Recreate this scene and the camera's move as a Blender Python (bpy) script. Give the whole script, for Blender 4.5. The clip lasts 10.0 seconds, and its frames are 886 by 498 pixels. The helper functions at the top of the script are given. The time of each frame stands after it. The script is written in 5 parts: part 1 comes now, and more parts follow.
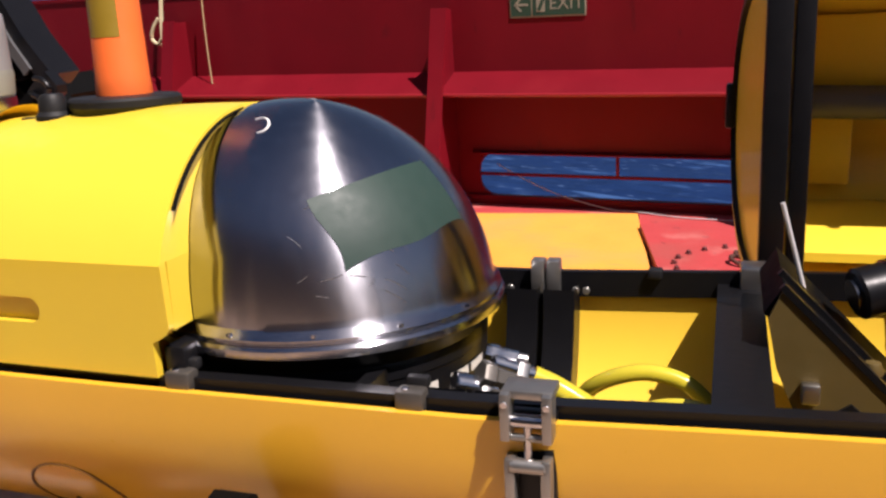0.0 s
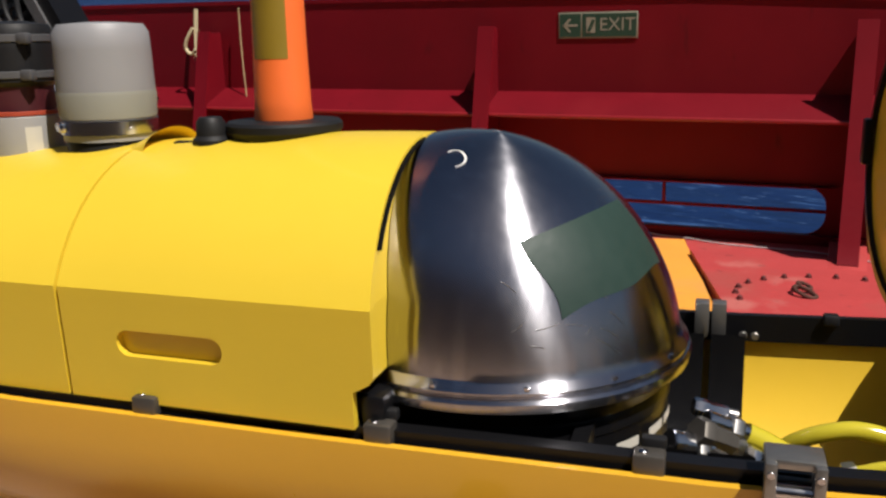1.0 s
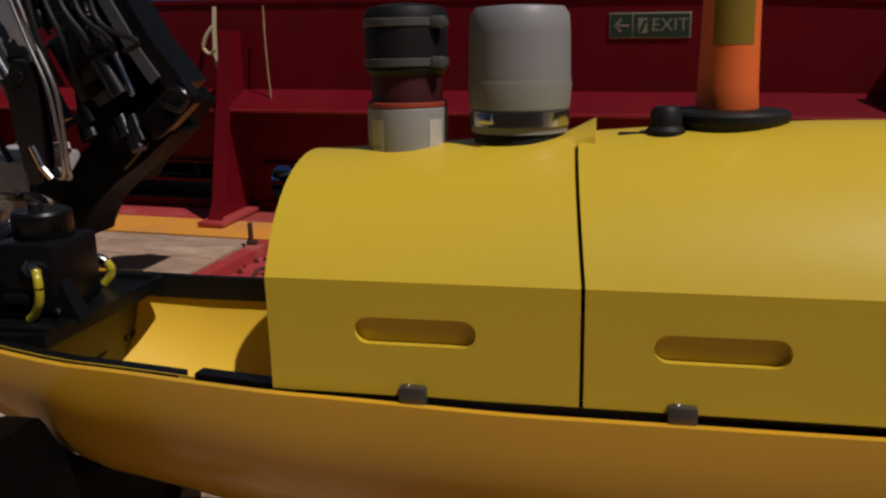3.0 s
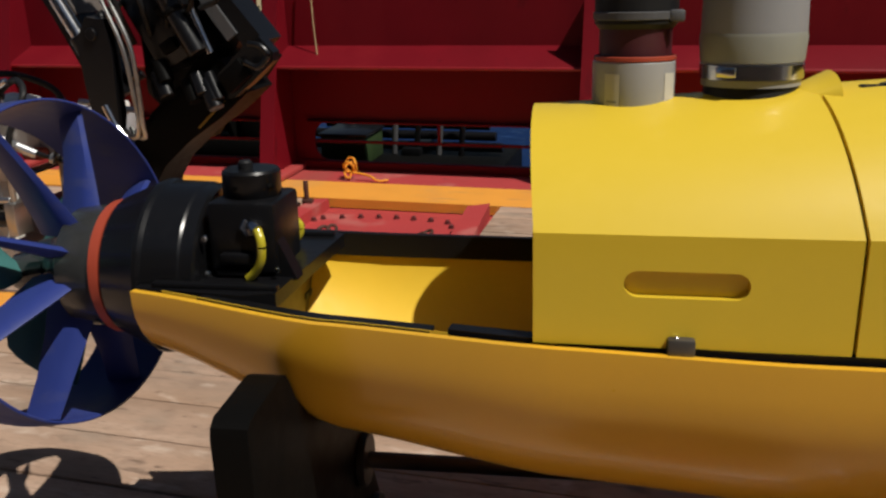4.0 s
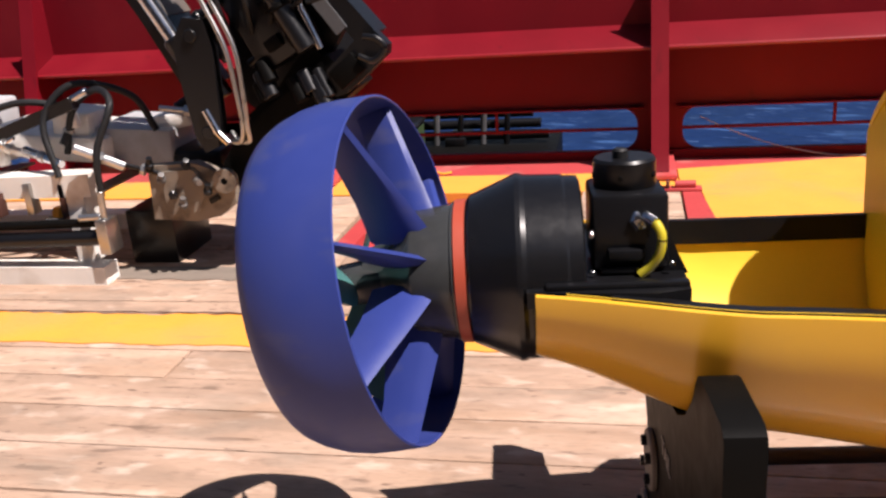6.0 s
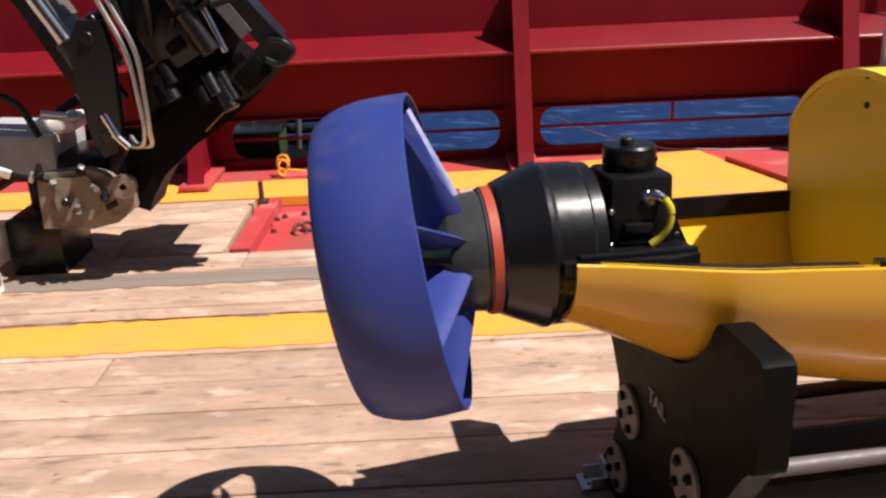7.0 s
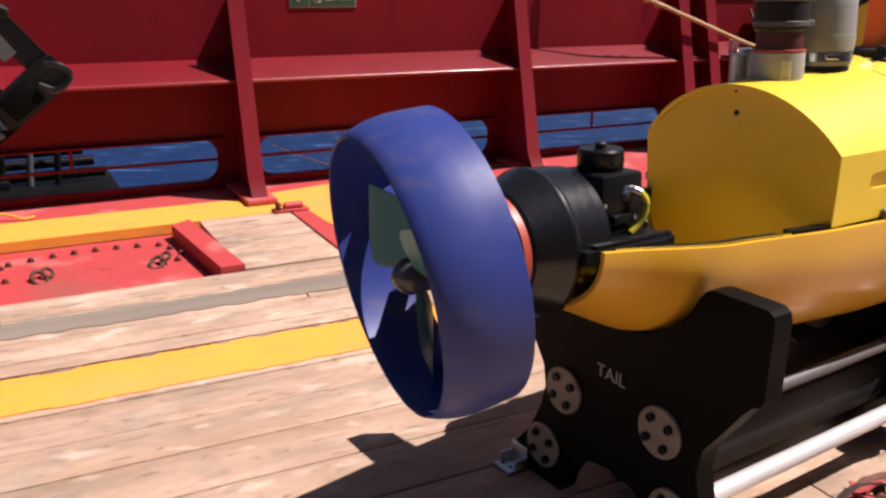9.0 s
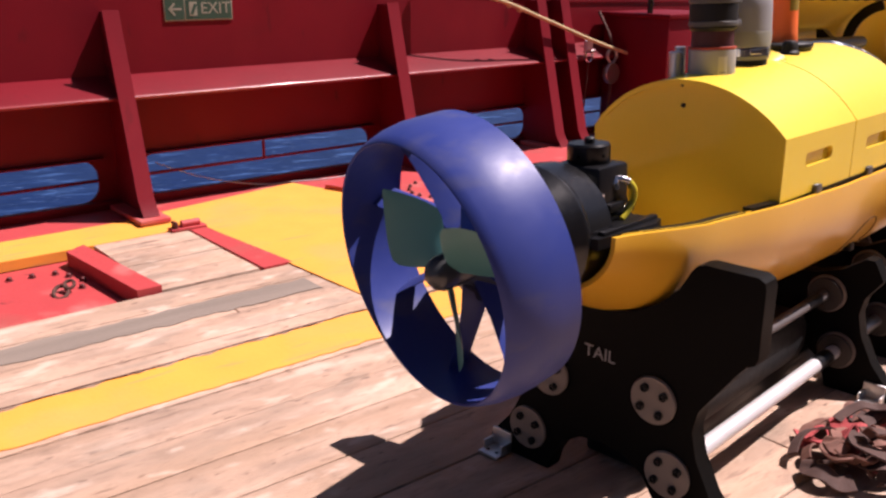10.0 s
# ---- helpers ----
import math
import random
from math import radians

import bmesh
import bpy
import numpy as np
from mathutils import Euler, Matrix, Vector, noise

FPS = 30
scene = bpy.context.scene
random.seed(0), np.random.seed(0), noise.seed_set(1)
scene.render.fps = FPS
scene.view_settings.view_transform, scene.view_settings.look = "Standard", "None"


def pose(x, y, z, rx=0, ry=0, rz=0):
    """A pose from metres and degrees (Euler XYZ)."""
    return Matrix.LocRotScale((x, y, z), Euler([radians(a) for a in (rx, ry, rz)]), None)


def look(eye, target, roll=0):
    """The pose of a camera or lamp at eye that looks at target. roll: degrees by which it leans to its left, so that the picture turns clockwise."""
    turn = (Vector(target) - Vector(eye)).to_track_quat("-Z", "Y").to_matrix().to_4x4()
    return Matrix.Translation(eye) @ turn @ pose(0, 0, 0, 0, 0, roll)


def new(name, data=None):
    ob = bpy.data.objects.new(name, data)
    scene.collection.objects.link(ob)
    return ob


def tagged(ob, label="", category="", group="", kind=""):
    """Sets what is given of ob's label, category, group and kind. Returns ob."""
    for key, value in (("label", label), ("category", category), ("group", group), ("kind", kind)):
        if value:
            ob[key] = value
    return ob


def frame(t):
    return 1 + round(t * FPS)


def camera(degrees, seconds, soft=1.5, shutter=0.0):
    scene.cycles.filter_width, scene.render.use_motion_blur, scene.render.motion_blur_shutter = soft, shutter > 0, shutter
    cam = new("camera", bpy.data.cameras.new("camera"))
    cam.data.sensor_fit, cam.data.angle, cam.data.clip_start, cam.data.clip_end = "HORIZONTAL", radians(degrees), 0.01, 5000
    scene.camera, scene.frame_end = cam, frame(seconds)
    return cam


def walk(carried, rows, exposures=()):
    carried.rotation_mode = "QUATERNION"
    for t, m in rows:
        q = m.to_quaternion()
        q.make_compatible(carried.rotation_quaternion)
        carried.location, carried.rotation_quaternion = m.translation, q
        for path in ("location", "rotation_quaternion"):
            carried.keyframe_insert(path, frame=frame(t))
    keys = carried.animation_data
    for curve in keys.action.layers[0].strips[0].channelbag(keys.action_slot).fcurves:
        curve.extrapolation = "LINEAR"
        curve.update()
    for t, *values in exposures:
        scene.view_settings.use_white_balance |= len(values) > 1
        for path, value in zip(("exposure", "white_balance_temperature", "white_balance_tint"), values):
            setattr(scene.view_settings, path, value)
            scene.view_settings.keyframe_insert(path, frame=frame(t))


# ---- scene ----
cam = camera(52.8, 10.0, soft=2.5)
PATH = [
    (0, (0.688, 1.309, 1.105), (-0.132, 3.040, 0.530), -3.6),
    (0.5, (0.528, 1.329, 1.116), (-0.260, 3.078, 0.553), -3.2),
    (1, (0.408, 1.273, 1.133), (-0.384, 3.026, 0.584), -2.0),
    (1.5, (0.269, 1.170, 1.149), (-0.291, 3.001, 0.572), -0.7),
    (2, (0.082, 1.044, 1.161), (-0.360, 2.907, 0.581), -0.3),
    (2.5, (-0.106, 1.057, 1.160), (-0.642, 2.904, 0.610), -1.0),
    (3, (-0.330, 1.077, 1.124), (-0.901, 2.916, 0.579), -1.4),
    (3.2, (-0.397, 1.072, 1.126), (-0.981, 2.902, 0.569), -1.6),
    (4.3, (-0.770, 0.929, 1.134), (-1.244, 2.760, 0.483), -2.2),
    (4.5, (-0.846, 0.911, 1.135), (-1.283, 2.750, 0.484), -2.7),
    (5, (-1.002, 0.926, 1.133), (-1.493, 2.758, 0.502), -3.7),
    (5.5, (-1.164, 0.922, 1.125), (-1.638, 2.761, 0.496), -4.3),
    (5.7, (-1.218, 0.938, 1.127), (-1.680, 2.773, 0.479), -4.6),
    (6.8, (-1.550, 0.764, 1.167), (-1.633, 2.644, 0.488), -2.6),
    (7, (-1.627, 0.744, 1.169), (-1.611, 2.627, 0.494), -2.6),
    (7.5, (-1.808, 0.754, 1.158), (-1.632, 2.634, 0.497), -2.2),
    (8, (-1.997, 0.783, 1.169), (-1.593, 2.636, 0.534), -1.0),
    (8.5, (-2.093, 0.801, 1.167), (-1.504, 2.608, 0.544), 1.2),
    (9, (-2.331, 0.831, 1.156), (-1.449, 2.518, 0.542), 0.9),
    (9.5, (-2.510, 0.859, 1.184), (-1.366, 2.389, 0.589), 0.9),
    (10, (-2.660, 0.952, 1.160), (-1.462, 2.438, 0.564), -0.0),
]
#             seconds, stops, kelvin, tint
EXPOSURES = [(0.0, 0.64, 6500, 20), (0.5, 0.55, 6500, 24), (1.0, 0.15, 6500, 10), (1.5, -0.15, 6500, 12), (2.0, -0.4, 6500, 12), (2.5, -0.70, 6500, 13), (3.0, -1.0, 6500, 15), (3.2, -1.0, 6500, 15), (4.3, -0.05, 6500, 4), (4.5, 0.02, 6500, 3), (5.0, 0.34, 6500, 15), (5.5, 0.74, 6500, 19), (7.0, 0.65, 6500, 16), (8.0, 0.61, 6500, 16), (9.0, 0.67, 6500, 19), (10.0, 0.74, 6500, 28)]
walk(cam, [(t, look(eye, target, roll)) for t, eye, target, roll in PATH], EXPOSURES)

# ---- world, sun ----
SUN_TO = Vector((0.56, -0.23, 1.0)).normalized()
world = bpy.data.worlds.new("sky")
scene.world = world
world.use_nodes = True
wn, wl = world.node_tree.nodes, world.node_tree.links
sky = wn.new("ShaderNodeTexSky")
sky.sky_type, sky.sun_disc = "NISHITA", False
sky.sun_elevation = math.asin(SUN_TO.z)
sky.sun_rotation = math.atan2(SUN_TO.x, SUN_TO.y)
wn["Background"].inputs["Strength"].default_value = 0.034
wl.new(sky.outputs[0], wn["Background"].inputs["Color"])
lamp = bpy.data.lights.new("sun", "SUN")
lamp.energy, lamp.angle, lamp.color = 5.2, radians(0.5), (1.0, 0.935, 0.86)
sun = new("sun", lamp)
sun.matrix_basis = look(tuple(SUN_TO * 30), (0, 0, 0))


# ---- materials ----
def material(name, color, rough=0.5, metal=0.0, vary=0.12, scale=6.0, bump=0.1, bump_scale=60.0, coat=0.0, stain=None, stain_amount=0.0, stain_scale=2.0, stretch=(1, 1, 1), spec=0.5):
    """Procedural surface: base colour with two scales of variation, stains and fine relief."""
    m = bpy.data.materials.new(name)
    m.use_nodes = True
    n, l = m.node_tree.nodes, m.node_tree.links
    b = n["Principled BSDF"]
    b.inputs["Metallic"].default_value = metal
    b.inputs["Coat Weight"].default_value = coat
    b.inputs["Coat Roughness"].default_value = 0.08
    b.inputs["Specular IOR Level"].default_value = spec
    tc = n.new("ShaderNodeTexCoord")
    mp = n.new("ShaderNodeMapping")
    mp.inputs["Scale"].default_value = stretch
    l.new(tc.outputs["Object"], mp.inputs["Vector"])

    def noise_tex(s, detail=4.0):
        t = n.new("ShaderNodeTexNoise")
        t.inputs["Scale"].default_value, t.inputs["Detail"].default_value = s, detail
        l.new(mp.outputs[0], t.inputs["Vector"])
        return t

    def mix(fac, a, c, kind="MIX"):
        x = n.new("ShaderNodeMix")
        x.data_type, x.blend_type = "RGBA", kind
        for k, v in ((0, fac), (6, a), (7, c)):
            if isinstance(v, (int, float)):
                x.inputs[k].default_value = v
            elif isinstance(v, tuple):
                x.inputs[k].default_value = (*v, 1)
            else:
                l.new(v, x.inputs[k])
        return x.outputs[2]

    n1, n2 = noise_tex(scale), noise_tex(scale * 9)
    lo, hi = tuple(c * (1 - vary) for c in color), tuple(min(1, c * (1 + vary)) for c in color)
    col = mix(n1.outputs["Fac"], lo, hi)
    col = mix(n2.outputs["Fac"], mix(1.0, col, (1 - vary * 0.6,) * 3, "MULTIPLY"), col)
    if stain:
        n3 = noise_tex(stain_scale, 8.0)
        r = n.new("ShaderNodeMapRange")
        r.inputs["From Min"].default_value, r.inputs["From Max"].default_value = 0.52, 0.72
        r.inputs["To Max"].default_value = stain_amount
        l.new(n3.outputs["Fac"], r.inputs["Value"])
        col = mix(r.outputs[0], col, stain)
    l.new(col, b.inputs["Base Color"])
    rr = n.new("ShaderNodeMapRange")
    rr.inputs["To Min"].default_value, rr.inputs["To Max"].default_value = max(0.02, rough * 0.8), min(1, rough * 1.25)
    l.new(n2.outputs["Fac"], rr.inputs["Value"])
    l.new(rr.outputs[0], b.inputs["Roughness"])
    if bump:
        bp = n.new("ShaderNodeBump")
        bp.inputs["Strength"].default_value, bp.inputs["Distance"].default_value = bump, 0.004
        l.new(noise_tex(bump_scale).outputs["Fac"], bp.inputs["Height"])
        l.new(bp.outputs[0], b.inputs["Normal"])
    return m


HOOD_YELLOW = material("hood_yellow", (0.725, 0.512, 0.034), 0.45, vary=0.04, bump=0.03, coat=0.25, spec=0.35)
HULL_YELLOW = material("hull_yellow", (0.74, 0.40, 0.026), 0.30, vary=0.05, bump=0.02, coat=0.3)
LINER_YELLOW = material("liner_yellow", (0.84, 0.545, 0.042), 0.5, vary=0.06, bump=0.03, spec=0.3)
DECK_YELLOW = material("deck_yellow", (0.78, 0.325, 0.042), 0.6, vary=0.10, bump=0.2, stain=(0.50, 0.27, 0.10), stain_amount=0.55)
RED = material("bulwark_red", (0.150, 0.004, 0.010), 0.48, coat=0.0, spec=0.16, vary=0.12, bump=0.08, bump_scale=25, stain=(0.10, 0.004, 0.007), stain_amount=0.4)
DECK_RED = material("deck_red", (0.42, 0.045, 0.045), 0.6, vary=0.12, bump=0.25, stain=(0.25, 0.08, 0.06), stain_amount=0.6)
BLACK = material("black_plastic", (0.006, 0.006, 0.007), 0.32, vary=0.2, bump=0.05, spec=0.28)
BELL = material("glossy_black", (0.007, 0.007, 0.008), 0.24, vary=0.3, scale=8, bump=0.03, spec=0.5)
RUBBER = material("black_rubber", (0.010, 0.010, 0.011), 0.55, spec=0.3, vary=0.2, bump=0.1)
STEEL = material("polished_steel", (0.55, 0.55, 0.57), 0.2, 1.0, vary=0.06, bump=0.02)
DOME = material("spun_steel", (0.46, 0.46, 0.505), 0.225, 1.0, vary=0.22, scale=5, bump=0.02, bump_scale=60, stretch=(1, 1, 0.35))
nd = DOME.node_tree.nodes
spin = nd.new("ShaderNodeTangent")
spin.direction_type, spin.axis = "RADIAL", "Z"
nd["Principled BSDF"].inputs["Anisotropic"].default_value = 0.93
nd["Principled BSDF"].inputs["Anisotropic Rotation"].default_value = 0.25
DOME.node_tree.links.new(spin.outputs[0], nd["Principled BSDF"].inputs["Tangent"])
BRUSHED = material("brushed_metal", (0.5, 0.49, 0.47), 0.35, 1.0, vary=0.12, bump=0.05)
BLUE = material("duct_blue", (0.026, 0.043, 0.205), 0.43, vary=0.10, scale=4, bump=0.03, stain=(0.045, 0.055, 0.17), stain_amount=0.35, stain_scale=5, spec=0.3)
TEAL = material("propeller_teal", (0.06, 0.19, 0.18), 0.4, vary=0.1, bump=0.03)
ORANGE = material("cone_orange", (0.85, 0.16, 0.03), 0.5, vary=0.06, bump=0.03)
RED_RING = material("orange_ring", (0.36, 0.058, 0.030), 0.45, vary=0.1, bump=0.05)
GREY = material("can_grey", (0.255, 0.255, 0.265), 0.5, vary=0.06, bump=0.04)
CAN_LOWER = material("can_olive", (0.25, 0.25, 0.215), 0.5, vary=0.08, bump=0.04)
LIGHT_GREY = material("sensor_grey", (0.34, 0.34, 0.35), 0.45, vary=0.06, bump=0.03)
WOOD = material("deck_wood", (0.485, 0.33, 0.237), 0.8, vary=0.24, scale=2.2, bump=0.8, bump_scale=30, stretch=(1, 7, 7), stain=(0.25, 0.16, 0.11), stain_amount=0.55, spec=0.3)
WOOD_GREY = material("grey_wood", (0.22, 0.178, 0.142), 0.8, vary=0.3, scale=1.2, bump=0.6, bump_scale=30, stretch=(1, 14, 14))
RUST = material("rusty_steel", (0.09, 0.035, 0.025), 0.7, 0.3, vary=0.3, bump=0.4)
DARK_RED = material("grimy_red", (0.10, 0.014, 0.014), 0.6, vary=0.2, bump=0.3)
GRAPHITE = material("graphite_plate", (0.0042, 0.0040, 0.0038), 0.52, 0.0, vary=0.3, scale=3, bump=0.04, spec=0.06)
ALU = material("aluminium", (0.62, 0.62, 0.62), 0.38, 1.0, vary=0.1, bump=0.05)
DISC = material("anodised_disc", (0.21, 0.185, 0.165), 0.55, 0.3, vary=0.12, bump=0.08)
COLLAR = material("dark_collar", (0.045, 0.040, 0.037), 0.5, 0.2, vary=0.2, bump=0.08)
HOSE = material("yellow_hose", (0.52, 0.44, 0.03), 0.15, vary=0.15, bump=0.0, coat=0.6)
STRAP = material("webbing_brown", (0.19, 0.085, 0.060), 0.8, vary=0.4, scale=14, bump=0.25, bump_scale=500)
STRAP_RED = material("webbing_red", (0.40, 0.06, 0.06), 0.85, vary=0.25, scale=12, bump=0.25, bump_scale=500)
ROPE = material("pale_rope", (0.45, 0.33, 0.17), 0.8, vary=0.2, scale=30, bump=0.8, bump_scale=260)
OLIVE = material("reflective_olive", (0.24, 0.16, 0.012), 0.5, vary=0.12, bump=0.1)
MACHINE = material("machine_black", (0.006, 0.006, 0.007), 0.30, vary=0.35, scale=9, bump=0.12, spec=0.4)
MACHINE_GREY = material("machine_grey", (0.085, 0.085, 0.09), 0.5, vary=0.3, scale=8, bump=0.2, stain=(0.2, 0.12, 0.05), stain_amount=0.4)
MAROON = material("maroon", (0.06, 0.008, 0.012), 0.5, vary=0.2)
SIGN_PALE = material("paper_label", (0.55, 0.53, 0.47), 0.6, vary=0.08)
# bare metal of the rack; also the shaded yellow of the tail web
TAN = material("tan_metal_shaded_web", (0.115, 0.078, 0.020), 0.5, 0.2, vary=0.25, bump=0.1)
SEAM = material("seam_dark", (0.16, 0.07, 0.01), 0.6)
OFF_WHITE = material("scuffed_white", (0.78, 0.75, 0.70), 0.6, vary=0.12, bump=0.15, stain=(0.3, 0.2, 0.12), stain_amount=0.6, stain_scale=5)
GREEN = material("crate_green", (0.022, 0.045, 0.010), 0.6, vary=0.2)
ORANGE_ROPE = material("orange_rope", (0.85, 0.33, 0.02), 0.7, vary=0.2, bump=0.6, bump_scale=200)
SIGN_GREEN = material("sign_green", (0.016, 0.055, 0.034), 0.5, vary=0.1)
SIGN_CREAM = material("sign_cream", (0.25, 0.25, 0.19), 0.6, vary=0.1)
TAN_GREY = material("scuffed_grey", (0.23, 0.19, 0.15), 0.6, 0.1, vary=0.25, bump=0.2, stain=(0.07, 0.05, 0.035), stain_amount=0.9, stain_scale=11)
WEB_CREAM = material("cream_webbing", (0.6, 0.52, 0.32), 0.8, vary=0.15, bump=0.4, bump_scale=200)
SEA = material("sea", (0.005, 0.022, 0.085), 0.45, vary=0.5, scale=0.35, bump=1.0, bump_scale=0.9, spec=0.15)
WHITE = material("white_paint", (0.75, 0.75, 0.72), 0.5, vary=0.06)
PATCH = material("green_tape", (0.020, 0.043, 0.035), 0.5, vary=0.15, bump=0.05, spec=0.3)


# bulwark red made lighter and glossier, for the highlight along the shelf edge
RED_GLOSS = material("lip_highlight_red", (0.24, 0.012, 0.016), 0.32, coat=0.2, vary=0.2, scale=9, bump=0.1, bump_scale=40)
LATCH = material("satin_steel", (0.34, 0.33, 0.31), 0.36, 0.85, vary=0.2, scale=12, bump=0.06)
CLIP = material("worn_clip_metal", (0.115, 0.105, 0.092), 0.40, 0.6, vary=0.2, bump=0.08)
TUBE_PALE = material("pale_tube", (0.66, 0.645, 0.645), 0.34, 0.35, vary=0.06, bump=0.04, stain=(0.55, 0.52, 0.48), stain_amount=0.3, stain_scale=9)
STRAP_DARK = material("webbing_dark", (0.07, 0.034, 0.026), 0.8, vary=0.4, scale=14, bump=0.25, bump_scale=500)
SMOKED = material("smoked_collar", (0.042, 0.044, 0.044), 0.22, vary=0.35, scale=10, bump=0.03, stain=(0.07, 0.07, 0.07), stain_amount=0.6, stain_scale=14)
PALE_GREY = material("pale_grey_paint", (0.45, 0.45, 0.46), 0.5, vary=0.15, bump=0.1, stain=(0.2, 0.17, 0.14), stain_amount=0.6, stain_scale=6)
TUBE_DARK = material("dull_tube", (0.11, 0.10, 0.10), 0.55, 0.2, vary=0.12, bump=0.05)


def deepen(m, color, scale, stretch, lo, hi, amount, tint=0.0):
    """Adds shaped marks of another colour to a material, and a tint from piece to piece."""
    n, l = m.node_tree.nodes, m.node_tree.links
    b = n["Principled BSDF"]
    src = b.inputs["Base Color"].links[0].from_socket
    tc, mp, t, r = n.new("ShaderNodeTexCoord"), n.new("ShaderNodeMapping"), n.new("ShaderNodeTexNoise"), n.new("ShaderNodeMapRange")
    mp.inputs["Scale"].default_value = stretch
    l.new(tc.outputs["Object"], mp.inputs["Vector"])
    l.new(mp.outputs[0], t.inputs["Vector"])
    t.inputs["Scale"].default_value, t.inputs["Detail"].default_value = scale, 7.0
    r.inputs["From Min"].default_value, r.inputs["From Max"].default_value, r.inputs["To Max"].default_value = lo, hi, amount
    l.new(t.outputs["Fac"], r.inputs["Value"])
    x = n.new("ShaderNodeMix")
    x.data_type = "RGBA"
    l.new(r.outputs[0], x.inputs[0])
    l.new(src, x.inputs[6])
    x.inputs[7].default_value = (*color, 1)
    out = x.outputs[2]
    if tint:
        oi, k, y = n.new("ShaderNodeObjectInfo"), n.new("ShaderNodeMapRange"), n.new("ShaderNodeMix")
        k.inputs["To Min"].default_value, k.inputs["To Max"].default_value = 1 - tint, 1 + tint
        l.new(oi.outputs["Random"], k.inputs["Value"])
        y.data_type, y.blend_type = "RGBA", "MULTIPLY"
        y.inputs[0].default_value = 1.0
        l.new(out, y.inputs[6])
        l.new(k.outputs[0], y.inputs[7])
        out = y.outputs[2]
    l.new(out, b.inputs["Base Color"])


deepen(WOOD, (0.12, 0.075, 0.055), 5.0, (1, 5, 5), 0.615, 0.69, 0.75, 0.10)
deepen(WOOD, (0.10, 0.06, 0.045), 14.0, (1, 3, 3), 0.63, 0.71, 0.8)
deepen(WOOD, (0.22, 0.15, 0.11), 9.0, (1, 1.6, 1.6), 0.56, 0.68, 0.5)
deepen(WOOD, (0.30, 0.235, 0.18), 3.2, (1, 3, 3), 0.55, 0.66, 0.55)
deepen(WOOD, (0.33, 0.21, 0.135), 1.6, (1, 2.5, 2.5), 0.50, 0.66, 0.6)
deepen(WOOD, (0.62, 0.46, 0.36), 1.7, (1, 5, 5), 0.52, 0.70, 0.55)
deepen(WOOD, (0.27, 0.195, 0.145), 2.4, (1, 3.2, 3.2), 0.52, 0.64, 0.5)
deepen(WOOD, (0.24, 0.165, 0.115), 22.0, (1, 9, 9), 0.55, 0.66, 0.45)
deepen(WOOD, (0.66, 0.53, 0.43), 6.0, (1, 2.2, 2.2), 0.58, 0.68, 0.5)
deepen(DECK_YELLOW, (0.40, 0.22, 0.10), 6.0, (0.6, 4, 4), 0.62, 0.70, 0.5)
deepen(DECK_RED, (0.50, 0.20, 0.17), 3.5, (1, 1, 1), 0.56, 0.66, 0.45)
deepen(DECK_RED, (0.10, 0.02, 0.02), 14.0, (1, 1, 1), 0.66, 0.72, 0.6)
deepen(RED, (0.20, 0.012, 0.016), 2.5, (1, 1, 0.35), 0.56, 0.70, 0.3)
deepen(RED, (0.05, 0.004, 0.006), 9.0, (1, 1, 0.3), 0.66, 0.72, 0.5)
deepen(BLUE, (0.10, 0.10, 0.15), 9.0, (1, 1, 2), 0.56, 0.70, 0.35)
# ripples' dark troughs and pale glints, put into the water's colour
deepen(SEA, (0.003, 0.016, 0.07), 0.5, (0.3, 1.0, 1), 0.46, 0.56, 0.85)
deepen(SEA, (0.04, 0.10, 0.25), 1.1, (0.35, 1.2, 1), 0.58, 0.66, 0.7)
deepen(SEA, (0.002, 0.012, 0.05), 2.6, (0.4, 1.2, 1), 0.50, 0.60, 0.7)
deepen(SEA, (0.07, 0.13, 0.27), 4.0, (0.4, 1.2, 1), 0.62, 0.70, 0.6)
deepen(DOME, (0.62, 0.62, 0.64), 16.0, (3, 3, 0.4), 0.58, 0.72, 0.5)
deepen(HULL_YELLOW, (0.60, 0.30, 0.03), 2.2, (0.4, 1, 1), 0.55, 0.72, 0.3)
deepen(HOOD_YELLOW, (0.70, 0.45, 0.05), 3.0, (1, 1, 1), 0.60, 0.75, 0.25)


# ---- builders ----
def smooth(me, angle=35):
    me.polygons.foreach_set("use_smooth", [True] * len(me.polygons))
    me.set_sharp_from_angle(angle=radians(angle))


def part(name, bm, mat, parent=None, label="", sharp=35):
    """One mesh object under a thing or a part."""
    me = bpy.data.meshes.new(name)
    bmesh.ops.recalc_face_normals(bm, faces=bm.faces)
    bm.to_mesh(me)
    bm.free()
    me.materials.append(mat)
    smooth(me, sharp)
    ob = new(name, me)
    if parent:
        ob.parent = parent
    if label:
        tagged(ob, label)
    return ob


def thing(name, label, category, m=None, group="", kind=""):
    ob = new(name)
    ob.empty_display_size = 0.1
    if m is not None:
        ob.matrix_basis = m
    return tagged(ob, label, category, group, kind)


